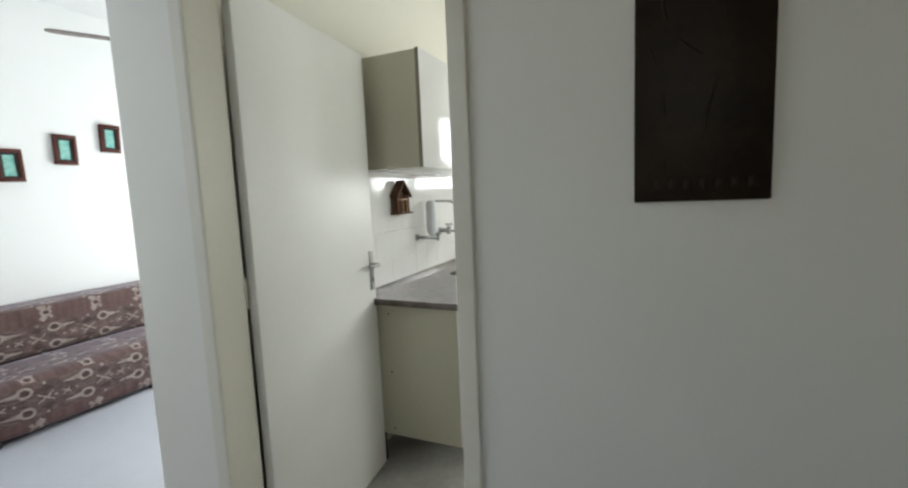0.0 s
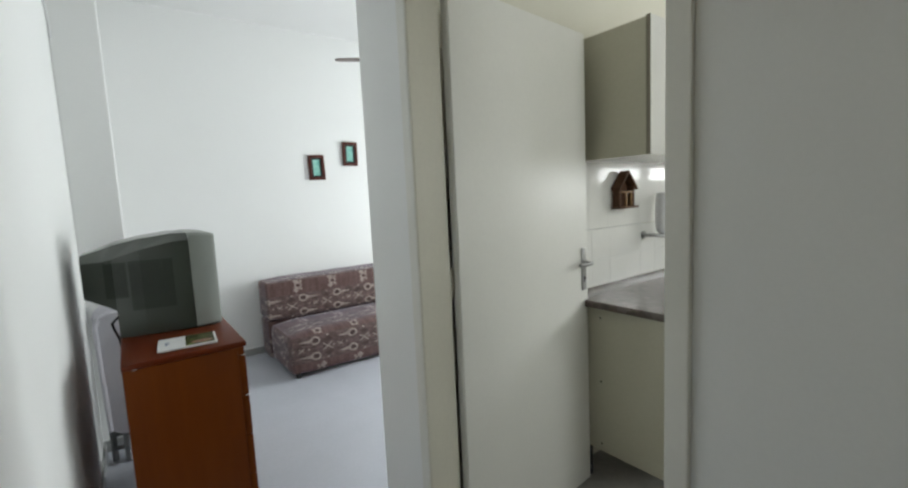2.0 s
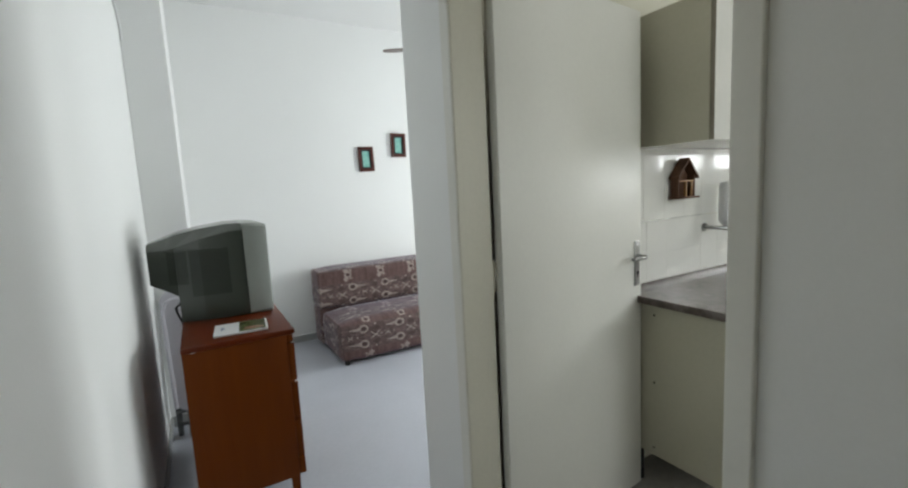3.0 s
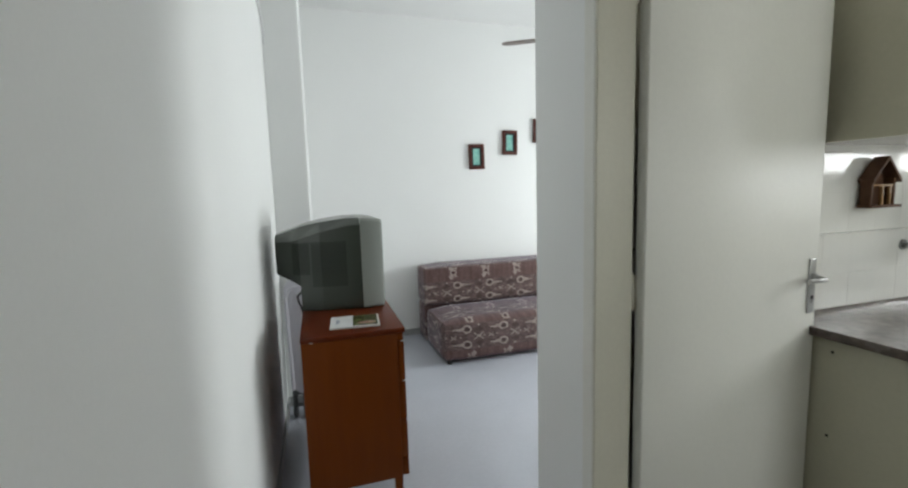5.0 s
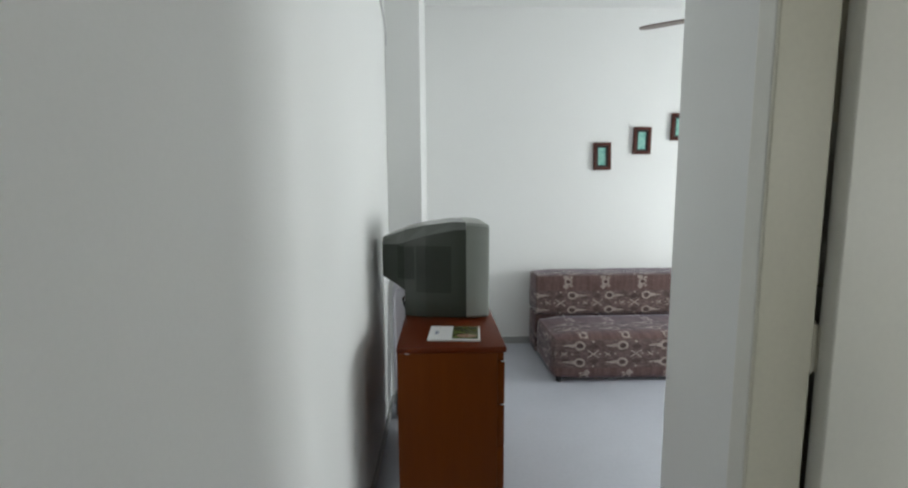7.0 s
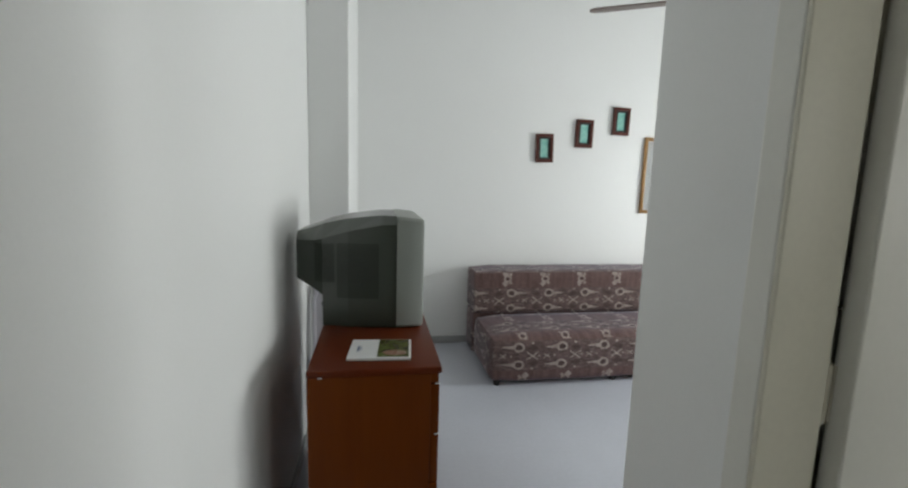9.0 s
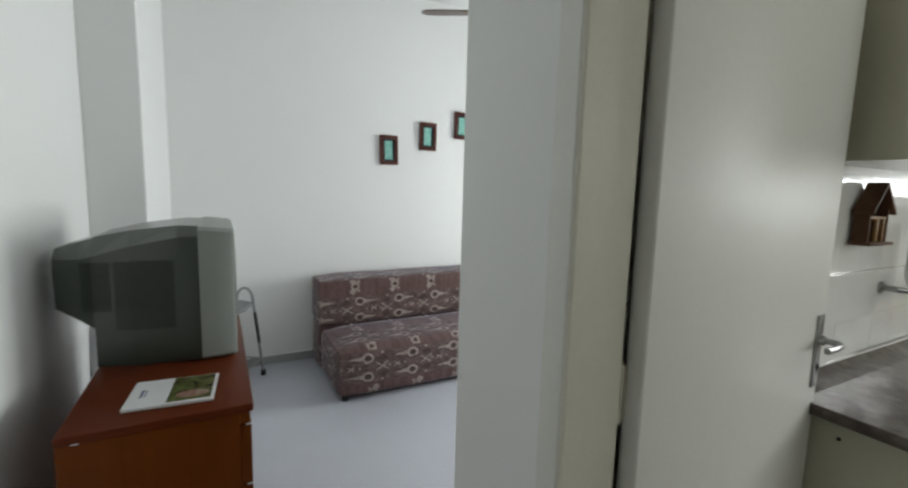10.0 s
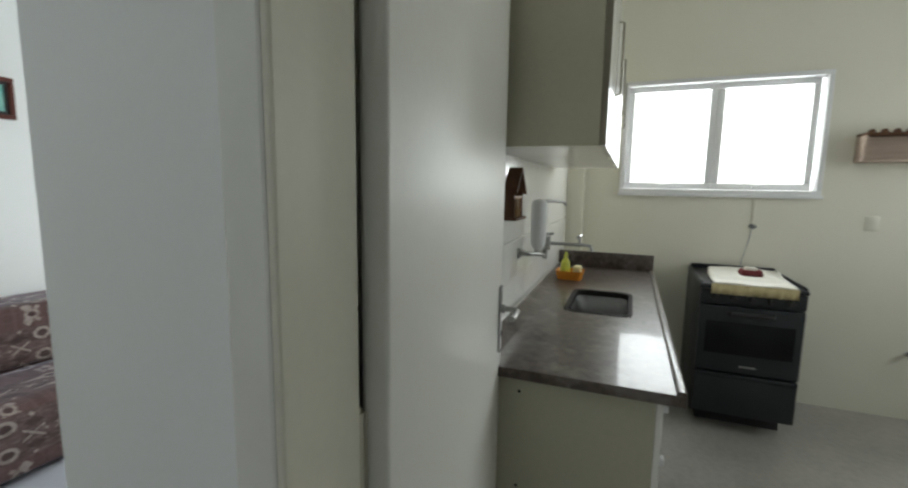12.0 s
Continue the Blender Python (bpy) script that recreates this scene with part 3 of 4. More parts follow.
def television():
    t = thing("television", (1.0, 2.6, 0.826), "grey tube television standing on the chest of drawers", "television")
    ya, yb, z0, z1 = 2.337, 2.845, 0.83, 1.262

    def ring(x, a, b, lo, hi, c):
        return [(x, a + c, lo), (x, b - c, lo), (x, b, lo + c), (x, b, hi - c), (x, b - c, hi), (x, a + c, hi), (x, a, hi - c), (x, a, lo + c)]

    part("bezel", loft([ring(1.097, ya - 0.004, yb + 0.004, z0, z1 + 0.006, 0.012), ring(1.11, ya - 0.006, yb + 0.006, z0, z1 + 0.008, 0.012),
                        ring(1.19, ya, yb, z0, z1, 0.012), ring(1.202, ya + 0.008, yb - 0.008, z0 + 0.006, z1 - 0.006, 0.012)]), TVSILVER, t, "silver front frame")
    part("screen", loft([ring(1.200, ya + 0.045, yb - 0.045, z0 + 0.07, z1 - 0.04, 0.02), ring(1.2035, ya + 0.05, yb - 0.05, z0 + 0.075, z1 - 0.045, 0.02),
                         ring(1.207, ya + 0.1, yb - 0.1, z0 + 0.12, z1 - 0.09, 0.03)]), SCREEN, t, "dark glass screen")

    def shell(x, a, b, lo, hi, top_in, drop):
        return [(x, a, lo), (x, b, lo), (x, b, hi - drop), (x, b - top_in, hi), (x, a + top_in, hi), (x, a, hi - drop)]

    bm = loft([shell(1.097, ya + 0.006, yb - 0.006, z0, z1 + 0.006, 0.05, 0.03), shell(1.04, ya + 0.012, yb - 0.012, z0, z1 + 0.008, 0.055, 0.034),
               shell(0.91, ya + 0.03, yb - 0.03, z0, z1 - 0.008, 0.06, 0.045), shell(0.81, ya + 0.06, yb - 0.06, z0, z1 - 0.03, 0.06, 0.055)])
    part("rear_shell", bm, TVDARK, t, smooth=False)
    bm = loft([shell(0.812, ya + 0.062, yb - 0.062, 0.950, z1 - 0.031, 0.06, 0.055), shell(0.775, ya + 0.085, yb - 0.085, 0.972, z1 - 0.045, 0.06, 0.05),
               shell(0.70, ya + 0.135, yb - 0.135, 1.008, z1 - 0.07, 0.04, 0.03)])
    part("tube_cover", bm, TVDARK, t, smooth=False)

    # raised side panel, its recess shade put into the colour; a second field behind
    def side_y(x):
        return ya + (0.06 + (0.81 - x) * 0.68 if x < 0.81 else 0.03 + (0.91 - x) * 0.3 if x < 0.91 else 0.012 + (1.04 - x) * 0.1385)

    def field(xs, z0, z1, depth, near):
        rows = []
        for x in xs:
            yy, s = (side_y(x), 1) if near else (ya + yb - side_y(x), -1)
            rows.append([(x, yy - s * depth, z0), (x, yy - s * depth, z1), (x, yy + s * 0.004, z1), (x, yy + s * 0.004, z0)])
        return loft(rows)

    for near in (True, False):
        panel = part("side_panel", field((0.866, 0.91, 1.028), 0.945, 1.163, 0.0012, near), TVPANEL, t, "darker side panel", smooth=False)
        # darker raised strips stand for the shade in fine vertical slots
        for k in range(15):
            x = 0.872 + k * 0.0105
            part("slot_shade_strip", field((x, x + 0.0036), 1.01, 1.15, 0.0022, near), TVSLOT_SHADE, panel)
        rear = part("side_panel", field((0.778, 0.81, 0.858), 1.005, 1.160, 0.0012, near), TVPANEL, t, "darker side panel", smooth=False)
        for k in range(7):
            x = 0.784 + k * 0.0105
            part("slot_shade_strip", field((x, x + 0.0036), 1.012, 1.152, 0.0022, near), TVSLOT_SHADE, rear)
    part("lead", tube([(0.86, 2.62, 0.90), (0.80, 2.66, 0.87), (0.776, 2.69, 0.84), (0.782, 2.715, 0.80), (0.795, 2.735, 0.755), (0.801, 2.74, 0.70)], 0.0055), RUBBER, t, "black aerial lead")


television()


def magazine():
    t = thing("magazine", (1.03, 2.075, 0.826), "magazine with a white band and a food photograph", "magazine")
    lean = Matrix.Translation((1.034, 2.108, 0)) @ Matrix.Rotation(radians(-4.5), 4, "Z") @ Matrix.Translation((-1.03, -2.075, 0))

    def laid(bm):
        bmesh.ops.transform(bm, matrix=lean, verts=bm.verts)
        return bm

    part("page_block", laid(box(0.927, 1.133, 1.99, 2.162, 0.8265, 0.8335, 0.001)), PAPER, t)
    part("cover", laid(box(0.926, 1.134, 1.989, 2.163, 0.8336, 0.8346)), PAPER, t, "white cover")
    part("photograph", laid(box(1.022, 1.126, 2.0, 2.160, 0.8347, 0.8352)), PHOTO, t, "green food photograph")
    bm = bmesh.new()
    bmesh.ops.create_cone(bm, cap_ends=True, segments=18, radius1=0.03, radius2=0.03, depth=0.0004)
    bmesh.ops.scale(bm, vec=(1.35, 0.75, 1), verts=bm.verts)
    bmesh.ops.translate(bm, vec=(1.08, 2.037, 0.8355), verts=bm.verts)
    part("dish_picture", laid(bm), PHOTO_RED, t)
    bm = box(0.952, 0.958, 2.05, 2.10, 0.8347, 0.8351)
    box(0.962, 0.965, 2.055, 2.095, 0.8347, 0.8351, bm=bm)
    part("title_bar", laid(bm), INK, t)


magazine()


def cushion(x0, x1, y0, y1, z0, z1, r, puff=0.0, flip=1, du=0.0, dv=0.0, up=1):
    """An upholstered block with rounded edges, cloth laid over it as box-projected UV."""
    bm = box(x0, x1, y0, y1, z0, z1)
    bmesh.ops.subdivide_edges(bm, edges=bm.edges[:], cuts=9, use_grid_fill=True)
    c = Vector(((x0 + x1) / 2, (y0 + y1) / 2, (z0 + z1) / 2))
    half = Vector(((x1 - x0) / 2, (y1 - y0) / 2, (z1 - z0) / 2))
    for v in bm.verts:
        p = v.co - c
        inner = Vector([max(-h + r, min(h - r, q)) for q, h in zip(p, half)])
        d = p - inner
        if d.length > 1e-6:
            d = d.normalized() * r
        q = [q_ / h for q_, h in zip(p, half)]
        swell = puff * (1 - q[0] ** 6) * ((1 - q[1] ** 2) * (1 if abs(q[2]) > 0.99 else 0) * 1.0)
        v.co = c + inner + d + Vector((0, 0, swell if q[2] > 0 else 0))
        v.co += Vector((0, 1, 1)) * 0.004 * noise.noise(v.co * 5)
    bm.normal_update()
    uv = bm.loops.layers.uv.new("UVMap")
    for f in bm.faces:
        n = f.normal
        for l in f.loops:
            p = l.vert.co
            if abs(n.x) > 0.75:
                l[uv].uv = (p.y, up * p.z + dv)
            elif abs(n.z) > abs(n.y):
                l[uv].uv = (flip * (p.x - du), up * (z1 - y0 + p.y) + dv)
            else:
                l[uv].uv = (flip * (p.x - du), up * p.z + dv)
    return bm


def sofa():
    t = thing("sofa", (2.75, 3.88, 0), "low armless sofa in brown patterned cloth against the wall", "sofa")
    part("seat", cushion(1.80, 3.72, 3.442, 4.045, 0.020, 0.358, 0.066, 0.012, -1, 2.156, 0.326, -1), CLOTH, t)
    part("backrest", cushion(1.792, 3.728, 3.985, 4.315, 0.366, 0.715, 0.038, 0.0, 1, 1.937, -0.374), CLOTH, t)
    part("back_base", cushion(1.797, 3.723, 4.048, 4.312, 0.020, 0.364, 0.02, 0.0, 1, 1.937, -0.374), CLOTH, t)
    for x in (1.86, 2.75, 3.64):
        for y in (3.50, 4.22):
            part("foot", rod((x, y, 0.0), (x, y, 0.06), 0.02, 0.025), RUBBER, t, "black plastic foot")


sofa()


def small_picture(x0, x1, z0, z1, tilt):
    t = thing("picture_frame", ((x0 + x1) / 2, NY, z0), "small dark wooden frame with a green seascape print", "picture", "row of three small pictures")
    c = Matrix.Translation(((x0 + x1) / 2, 0, (z0 + z1) / 2))
    lean = c @ Matrix.Rotation(radians(tilt), 4, "Y") @ c.inverted()

    def hung(bm):
        bmesh.ops.transform(bm, matrix=lean, verts=bm.verts)
        return bm

    def bars(a, b, lo, hi, w, y0, y1, r):
        bm = box(a, b, y0, y1, lo, lo + w, r)
        box(a, b, y0, y1, hi - w, hi, r, bm)
        box(a, a + w, y0, y1, lo + w, hi - w, r, bm)
        return box(b - w, b, y0, y1, lo + w, hi - w, r, bm)

    part("frame", hung(bars(x0, x1, z0, z1, 0.026, NY - 0.03, NY - 0.001, 0.004)), DARKWOOD, t)
    part("inner_lip", hung(bars(x0 + 0.026, x1 - 0.026, z0 + 0.026, z1 - 0.026, 0.017, NY - 0.02, NY - 0.004, 0.002)), MATBLACK, t)
    part("print", hung(box(x0 + 0.04, x1 - 0.04, NY - 0.012, NY - 0.006, z0 + 0.04, z1 - 0.04)), SEA, t, "pale green print")


small_picture(2.366, 2.523, 1.605, 1.847, -1.5)
small_picture(2.724, 2.882, 1.745, 1.984, 0.6)
small_picture(3.065, 3.222, 1.866, 2.104, 1.2)


def wall_mirror():
    t = thing("wall_mirror", (3.75, NY, 1.18), "wall mirror in a honey-coloured wooden frame", "mirror")
    bm = box(3.391, 4.06, NY - 0.028, NY - 0.001, 1.18, 1.21, 0.006)
    box(3.391, 4.06, NY - 0.028, NY - 0.001, 1.83, 1.86, 0.006, bm)
    box(3.391, 3.421, NY - 0.028, NY - 0.001, 1.21, 1.83, 0.006, bm)
    box(4.03, 4.06, NY - 0.028, NY - 0.001, 1.21, 1.83, 0.006, bm)
    part("frame", bm, HONEY, t)
    part("glass", box(3.415, 4.036, NY - 0.014, NY - 0.008, 1.204, 1.836), MIRROR, t, "mirror glass")


wall_mirror()


def ceiling_fan():
    hx, hy, z = 2.70, 2.83, 2.385
    t = thing("ceiling_fan", (hx, hy, H), "ceiling fan with brown blades, standing still", "ceiling fan")
    part("rod", rod((hx, hy, z + 0.06), (hx, hy, H), 0.012), GREYMETAL, t)
    part("canopy", rod((hx, hy, H - 0.06), (hx, hy, H), 0.03, 0.065, 24), GREYMETAL, t)
    bm = rod((hx, hy, z + 0.01), (hx, hy, z + 0.09), 0.11, 0.085, 28)
    rod((hx, hy, z - 0.03), (hx, hy, z + 0.01), 0.06, 0.11, 28, bm)
    part("motor", bm, GREYMETAL, t)
    first = math.atan2(3.124 - hy, 2.20 - hx)
    for k in range(3):
        a = first + k * 2 * math.pi / 3
        turn = Matrix.Translation((hx, hy, z)) @ Matrix.Rotation(a, 4, "Z") @ Matrix.Rotation(radians(-5), 4, "X")
        outline = [(0.16, -0.035), (0.5, -0.045), (0.555, -0.038), (0.58, -0.015), (0.58, 0.015), (0.555, 0.038), (0.5, 0.045), (0.16, 0.035)]
        bm = loft([[(x, y, 0.0) for x, y in outline], [(x, y, 0.008) for x, y in outline]])
        bmesh.ops.transform(bm, matrix=turn, verts=bm.verts)
        blade = part("blade", bm, FANWOOD, t)
        bm = box(0.08, 0.22, -0.018, 0.018, 0.008, 0.014, 0.002)
        bmesh.ops.transform(bm, matrix=turn, verts=bm.verts)
        part("blade_arm", bm, GREYMETAL, blade)


ceiling_fan()


def folding_stool():
    t = thing("step_stool", (1.2, 4.1, 0), "chromed folding stool with a rounded grey seat, black feet", "stool")
    rim = [(1.352, 4.07), (1.30, 4.16), (1.22, 4.22), (1.10, 4.25), (0.99, 4.21), (0.93, 4.10), (0.94, 3.96), (1.01, 3.86), (1.11, 3.825), (1.21, 3.84), (1.29, 3.91)]
    part("seat", loft([[(1.13 + (x - 1.13) * k, 4.04 + (y - 4.04) * k, z) for x, y in rim] for k, z in ((0.97, 0.556), (1.0, 0.562), (1.0, 0.574), (0.96, 0.58))]), GREYSEAT, t)
    a, b = Vector((1.412, 4.155, 0.02)), Vector((1.186, 4.32, 0.02))
    side_a, side_b = Vector((1.35, 4.06, 0.60)), Vector((1.25, 4.12, 0.60))
    mid = (side_a + side_b) / 2
    arc = [mid + (side_a - mid) * math.cos(q) + Vector((0, 0, 0.085)) * math.sin(q) for q in [math.pi * k / 8 for k in range(9)]]
    part("tube_frame", tube([a, a.lerp(side_a, 0.5), *arc, side_b.lerp(b, 0.5), b], 0.0095), CHROME, t, "bent chrome tube frame")
    c, d = Vector((1.158, 3.63, 0.02)), Vector((0.93, 3.80, 0.02))
    side_c, side_d = Vector((1.06, 3.90, 0.556)), Vector((0.98, 3.96, 0.556))
    part("tube_frame", tube([c, c.lerp(side_c, 0.5), side_c, side_d, side_d.lerp(d, 0.5), d], 0.0095), CHROME, t, "bent chrome tube frame")
    for foot, top in ((a, side_a), (b, side_b), (c, side_c), (d, side_d)):
        part("foot", rod((foot.x, foot.y, 0.0), (foot.x, foot.y, 0.04), 0.017), RUBBER, t, "black rubber foot")
        part("sleeve", tube([foot.lerp(top, 0.42), foot.lerp(top, 0.84)], 0.0112), RUBBER, t, "black sleeve on the leg")
    part("brace", tube([a.lerp(side_a, 0.2), b.lerp(side_b, 0.2)], 0.006), CHROME, t)
    part("brace", tube([a.lerp(side_a, 0.2), c.lerp(side_c, 0.2)], 0.006), CHROME, t)
    part("brace", tube([b.lerp(side_b, 0.2), d.lerp(side_d, 0.2)], 0.006), CHROME, t)
    part("knob", rod((1.098, 3.80, 0.345), (1.126, 3.785, 0.345), 0.014), RUBBER, t, "black locking knob")


folding_stool()


def folded_chair():
    t = thing("folding_chair", (0.86, 3.05, 0), "folded lilac-white plastic chair leaning behind the television", "chair")

    def panel(y, x0, x1, z0, z1, lean):
        bm = loft([[(a, yy, b) for a, b in round_rect((x0 + x1) / 2, (z0 + z1) / 2, x1 - x0 - d, z1 - z0 - d, 0.075)]
                   for yy, d in ((y, 0.012), (y + 0.006, 0.0), (y + 0.018, 0.0), (y + 0.024, 0.012))])
        for v in bm.verts:
            v.co.y += v.co.z * lean
            v.co.x += 0.03 * (0.9 - v.co.z) * (1 if v.co.x < 0.86 else -1)
        return bm

    part("backrest", panel(2.985, 0.67, 1.07, 0.30, 0.868, 0.17), LILAC, t)
    seat = part("seat", panel(2.93, 0.678, 1.045, 0.17, 0.83, 0.17), LILAC, t)
    edge = []
    for k in range(15):
        z = 0.76 - k * 0.04
        edge.append((0.682 + 0.03 * (0.9 - z), 2.931 + z * 0.17, z))
    part("raised_rim", tube([(0.75, 3.07, 0.822), (0.705, 3.067, 0.805), *edge], 0.011), LILAC, seat)
    for x in (0.705, 1.02):
        part("leg", tube([(x, 3.04, 0.0), (x, 3.08, 0.3), (x, 3.11, 0.55)], 0.016), GREYMETAL, t, "grey tube leg")
        inner = x + (0.06 if x < 0.8 else -0.06)
        part("leg", tube([(inner, 2.995, 0.0), (inner, 3.025, 0.17), (inner, 3.075, 0.5)], 0.016), GREYMETAL, t, "grey tube leg")
    part("stretcher", tube([(0.69, 3.04, 0.15), (1.03, 3.04, 0.15)], 0.015), GREYMETAL, t)
    part("stretcher", tube([(0.705, 3.035, 0.07), (1.02, 3.035, 0.07)], 0.012), GREYMETAL, t)


folded_chair()


def wall_cable():
    t = thing("aerial_cable", (WX, 3.0, 2.3), "thin white aerial cable on the wall", "cable")
    pts = [(WX + 0.004, 2.75, 2.62), (WX + 0.005, 2.88, 2.52), (WX + 0.006, 3.02, 2.47), (WX + 0.008, 3.12, 2.43), (WX + 0.010, 3.175, 2.36), (WX + 0.008, 3.184, 2.30)]
    part("wire", tube(pts, 0.006), WHITEPLASTIC, t)


wall_cable()


# ---- corridor ----
def plaque():
    t = thing("wall_plaque", (CX, -0.073, 1.347), "dark bronze relief plaque on the corridor wall", "plaque")
    part("panel", box(CX - 0.016, CX, -0.178, 0.031, 1.347, 1.84, 0.003), BRONZE, t)
    for ya, za, yb, zb, r in ((0.011, 1.632, -0.005, 1.58, 0.0035), (-0.014, 1.536, -0.019, 1.498, 0.004), (-0.027, 1.482, -0.029, 1.466, 0.003), (-0.096, 1.552, -0.077, 1.455, 0.0035),
                              (-0.021, 1.44, -0.018, 1.39, 0.0035), (-0.04, 1.62, -0.075, 1.589, 0.004), (-0.012, 1.70, -0.02, 1.65, 0.004), (-0.10, 1.75, -0.112, 1.60, 0.003)):
        mid = ((ya + yb) / 2 + 0.002, (za + zb) / 2)
        part("relief_ridge", tube([(CX - 0.0128, ya, za), (CX - 0.0138, *mid), (CX - 0.0128, yb, zb)], r, 20), BRONZE, t)
    for k in range(7):
        y = 0.0 - k * 0.024
        part("raised_mark", box(CX - 0.019, CX - 0.016, y - 0.012, y, 1.368, 1.386, 0.001), BRONZE, t)


plaque()


# ---- kitchen ----
def upper_cabinet():
    x0, x1, y0, z0, z1 = 2.62, 4.06, 1.010, 1.513, 2.056
    t = thing("wall_cabinet", ((x0 + x1) / 2, KY, z0), "beige wall cabinet with glossy white doors above the worktop", "cabinet")
    bm = box(x0, x0 + 0.018, y0, KY, z0, z1, 0.001)
    part("side_panel", bm, OLIVE, t, "beige laminate side")
    part("side_panel", box(x1 - 0.018, x1, y0, KY, z0, z1, 0.001), OLIVE, t, "beige laminate side")
    bm = box(x0 + 0.018, x1 - 0.018, y0, KY, z0, z0 + 0.018)
    box(x0 + 0.018, x1 - 0.018, y0, KY, z1 - 0.018, z1, bm=bm)
    box(x0 + 0.018, x1 - 0.018, KY - 0.006, KY, z0 + 0.018, z1 - 0.018, bm=bm)
    part("carcass", bm, GLOSSWHITE, t, "white inside and underside")
    n = 3
    w = (x1 - x0) / n
    for k in range(n):
        a, b = x0 + k * w + 0.0015, x0 + (k + 1) * w - 0.0015
        d = part("cabinet_door", box(a, b, y0 - 0.018, y0 - 0.001, z0 - 0.002, z1 + 0.006, 0.0012), GLOSSWHITE, t, "glossy white door")
        part("edge_band", box(a - 0.0012, a + 0.0, y0 - 0.019, y0 - 0.0005, z0 - 0.001, z1 + 0.005), EDGE, d, "brown edge strip")
        hx = b - 0.03
        bm = tube([(hx, y0 - 0.018, z0 + 0.215), (hx, y0 - 0.034, z0 + 0.22), (hx, y0 - 0.034, z0 + 0.46), (hx, y0 - 0.018, z0 + 0.465)], 0.004)
        part("handle", bm, EDGE, d, "slim brown bar handle")


upper_cabinet()


def base_cabinet(x0, x1, first):
    y0 = 0.805
    t = thing("base_cabinet", ((x0 + x1) / 2, 1.08, 0), "beige laminate base cabinet under the granite worktop", "cabinet", "base cabinets under the worktop")
    part("side_panel", box(x0, x0 + 0.016, y0 + 0.018, KY - 0.002, 0.165, 0.85, 0.001), OLIVE, t, "beige laminate side")
    part("side_panel", box(x1 - 0.017, x1 - 0.001, y0 + 0.018, KY - 0.002, 0.165, 0.85, 0.001), OLIVE, t, "beige laminate side")
    bm = box(x0 + 0.016, x1 - 0.017, y0 + 0.018, KY - 0.002, 0.165, 0.181)
    box(x0 + 0.016, x1 - 0.017, KY - 0.008, KY - 0.002, 0.181, 0.85, bm=bm)
    part("carcass", bm, OLIVE, t)
    for x in (x0 + 0.03, x1 - 0.05):
        part("leg", rod((x, 1.28, 0.0), (x, 1.28, 0.165), 0.015), RUBBER, t)
    part("plinth", box(x0 + 0.3 if first else x0, x1 - 0.001, y0 + 0.07, KY, 0.0, 0.165), EDGE, t, "recessed dark plinth")
    m = (x0 + x1) / 2
    for a, b, hx in ((x0, m, m - 0.03), (m, x1, m + 0.03)):
        d = part("cabinet_door", box(a + 0.0015, b - 0.0025, y0, y0 + 0.017, 0.168, 0.838, 0.0015), GLOSSWHITE, t, "white cabinet door")
        bm = rod((hx, y0, 0.7), (hx, y0 - 0.012, 0.7), 0.005)
        rod((hx, y0 - 0.012, 0.7), (hx, y0 - 0.022, 0.7), 0.010, 0.014, bm=bm)
        part("knob", bm, WHITEPLASTIC, d)
    if first:
        for z in (0.80, 0.5, 0.2):
            part("screw_cap", rod((x0 - 0.0015, 1.19, z), (x0 + 0.002, 1.19, z), 0.005, n=10), RUBBER, t)
        for z in (0.66, 0.81):
            part("door_hinge", box(x0 + 0.004, x0 + 0.03, y0 - 0.012, y0, z, z + 0.02, 0.003), WHITEPLASTIC, t)


for k in range(3):
    base_cabinet(2.552 + k * 0.6, 2.552 + (k + 1) * 0.6, k == 0)


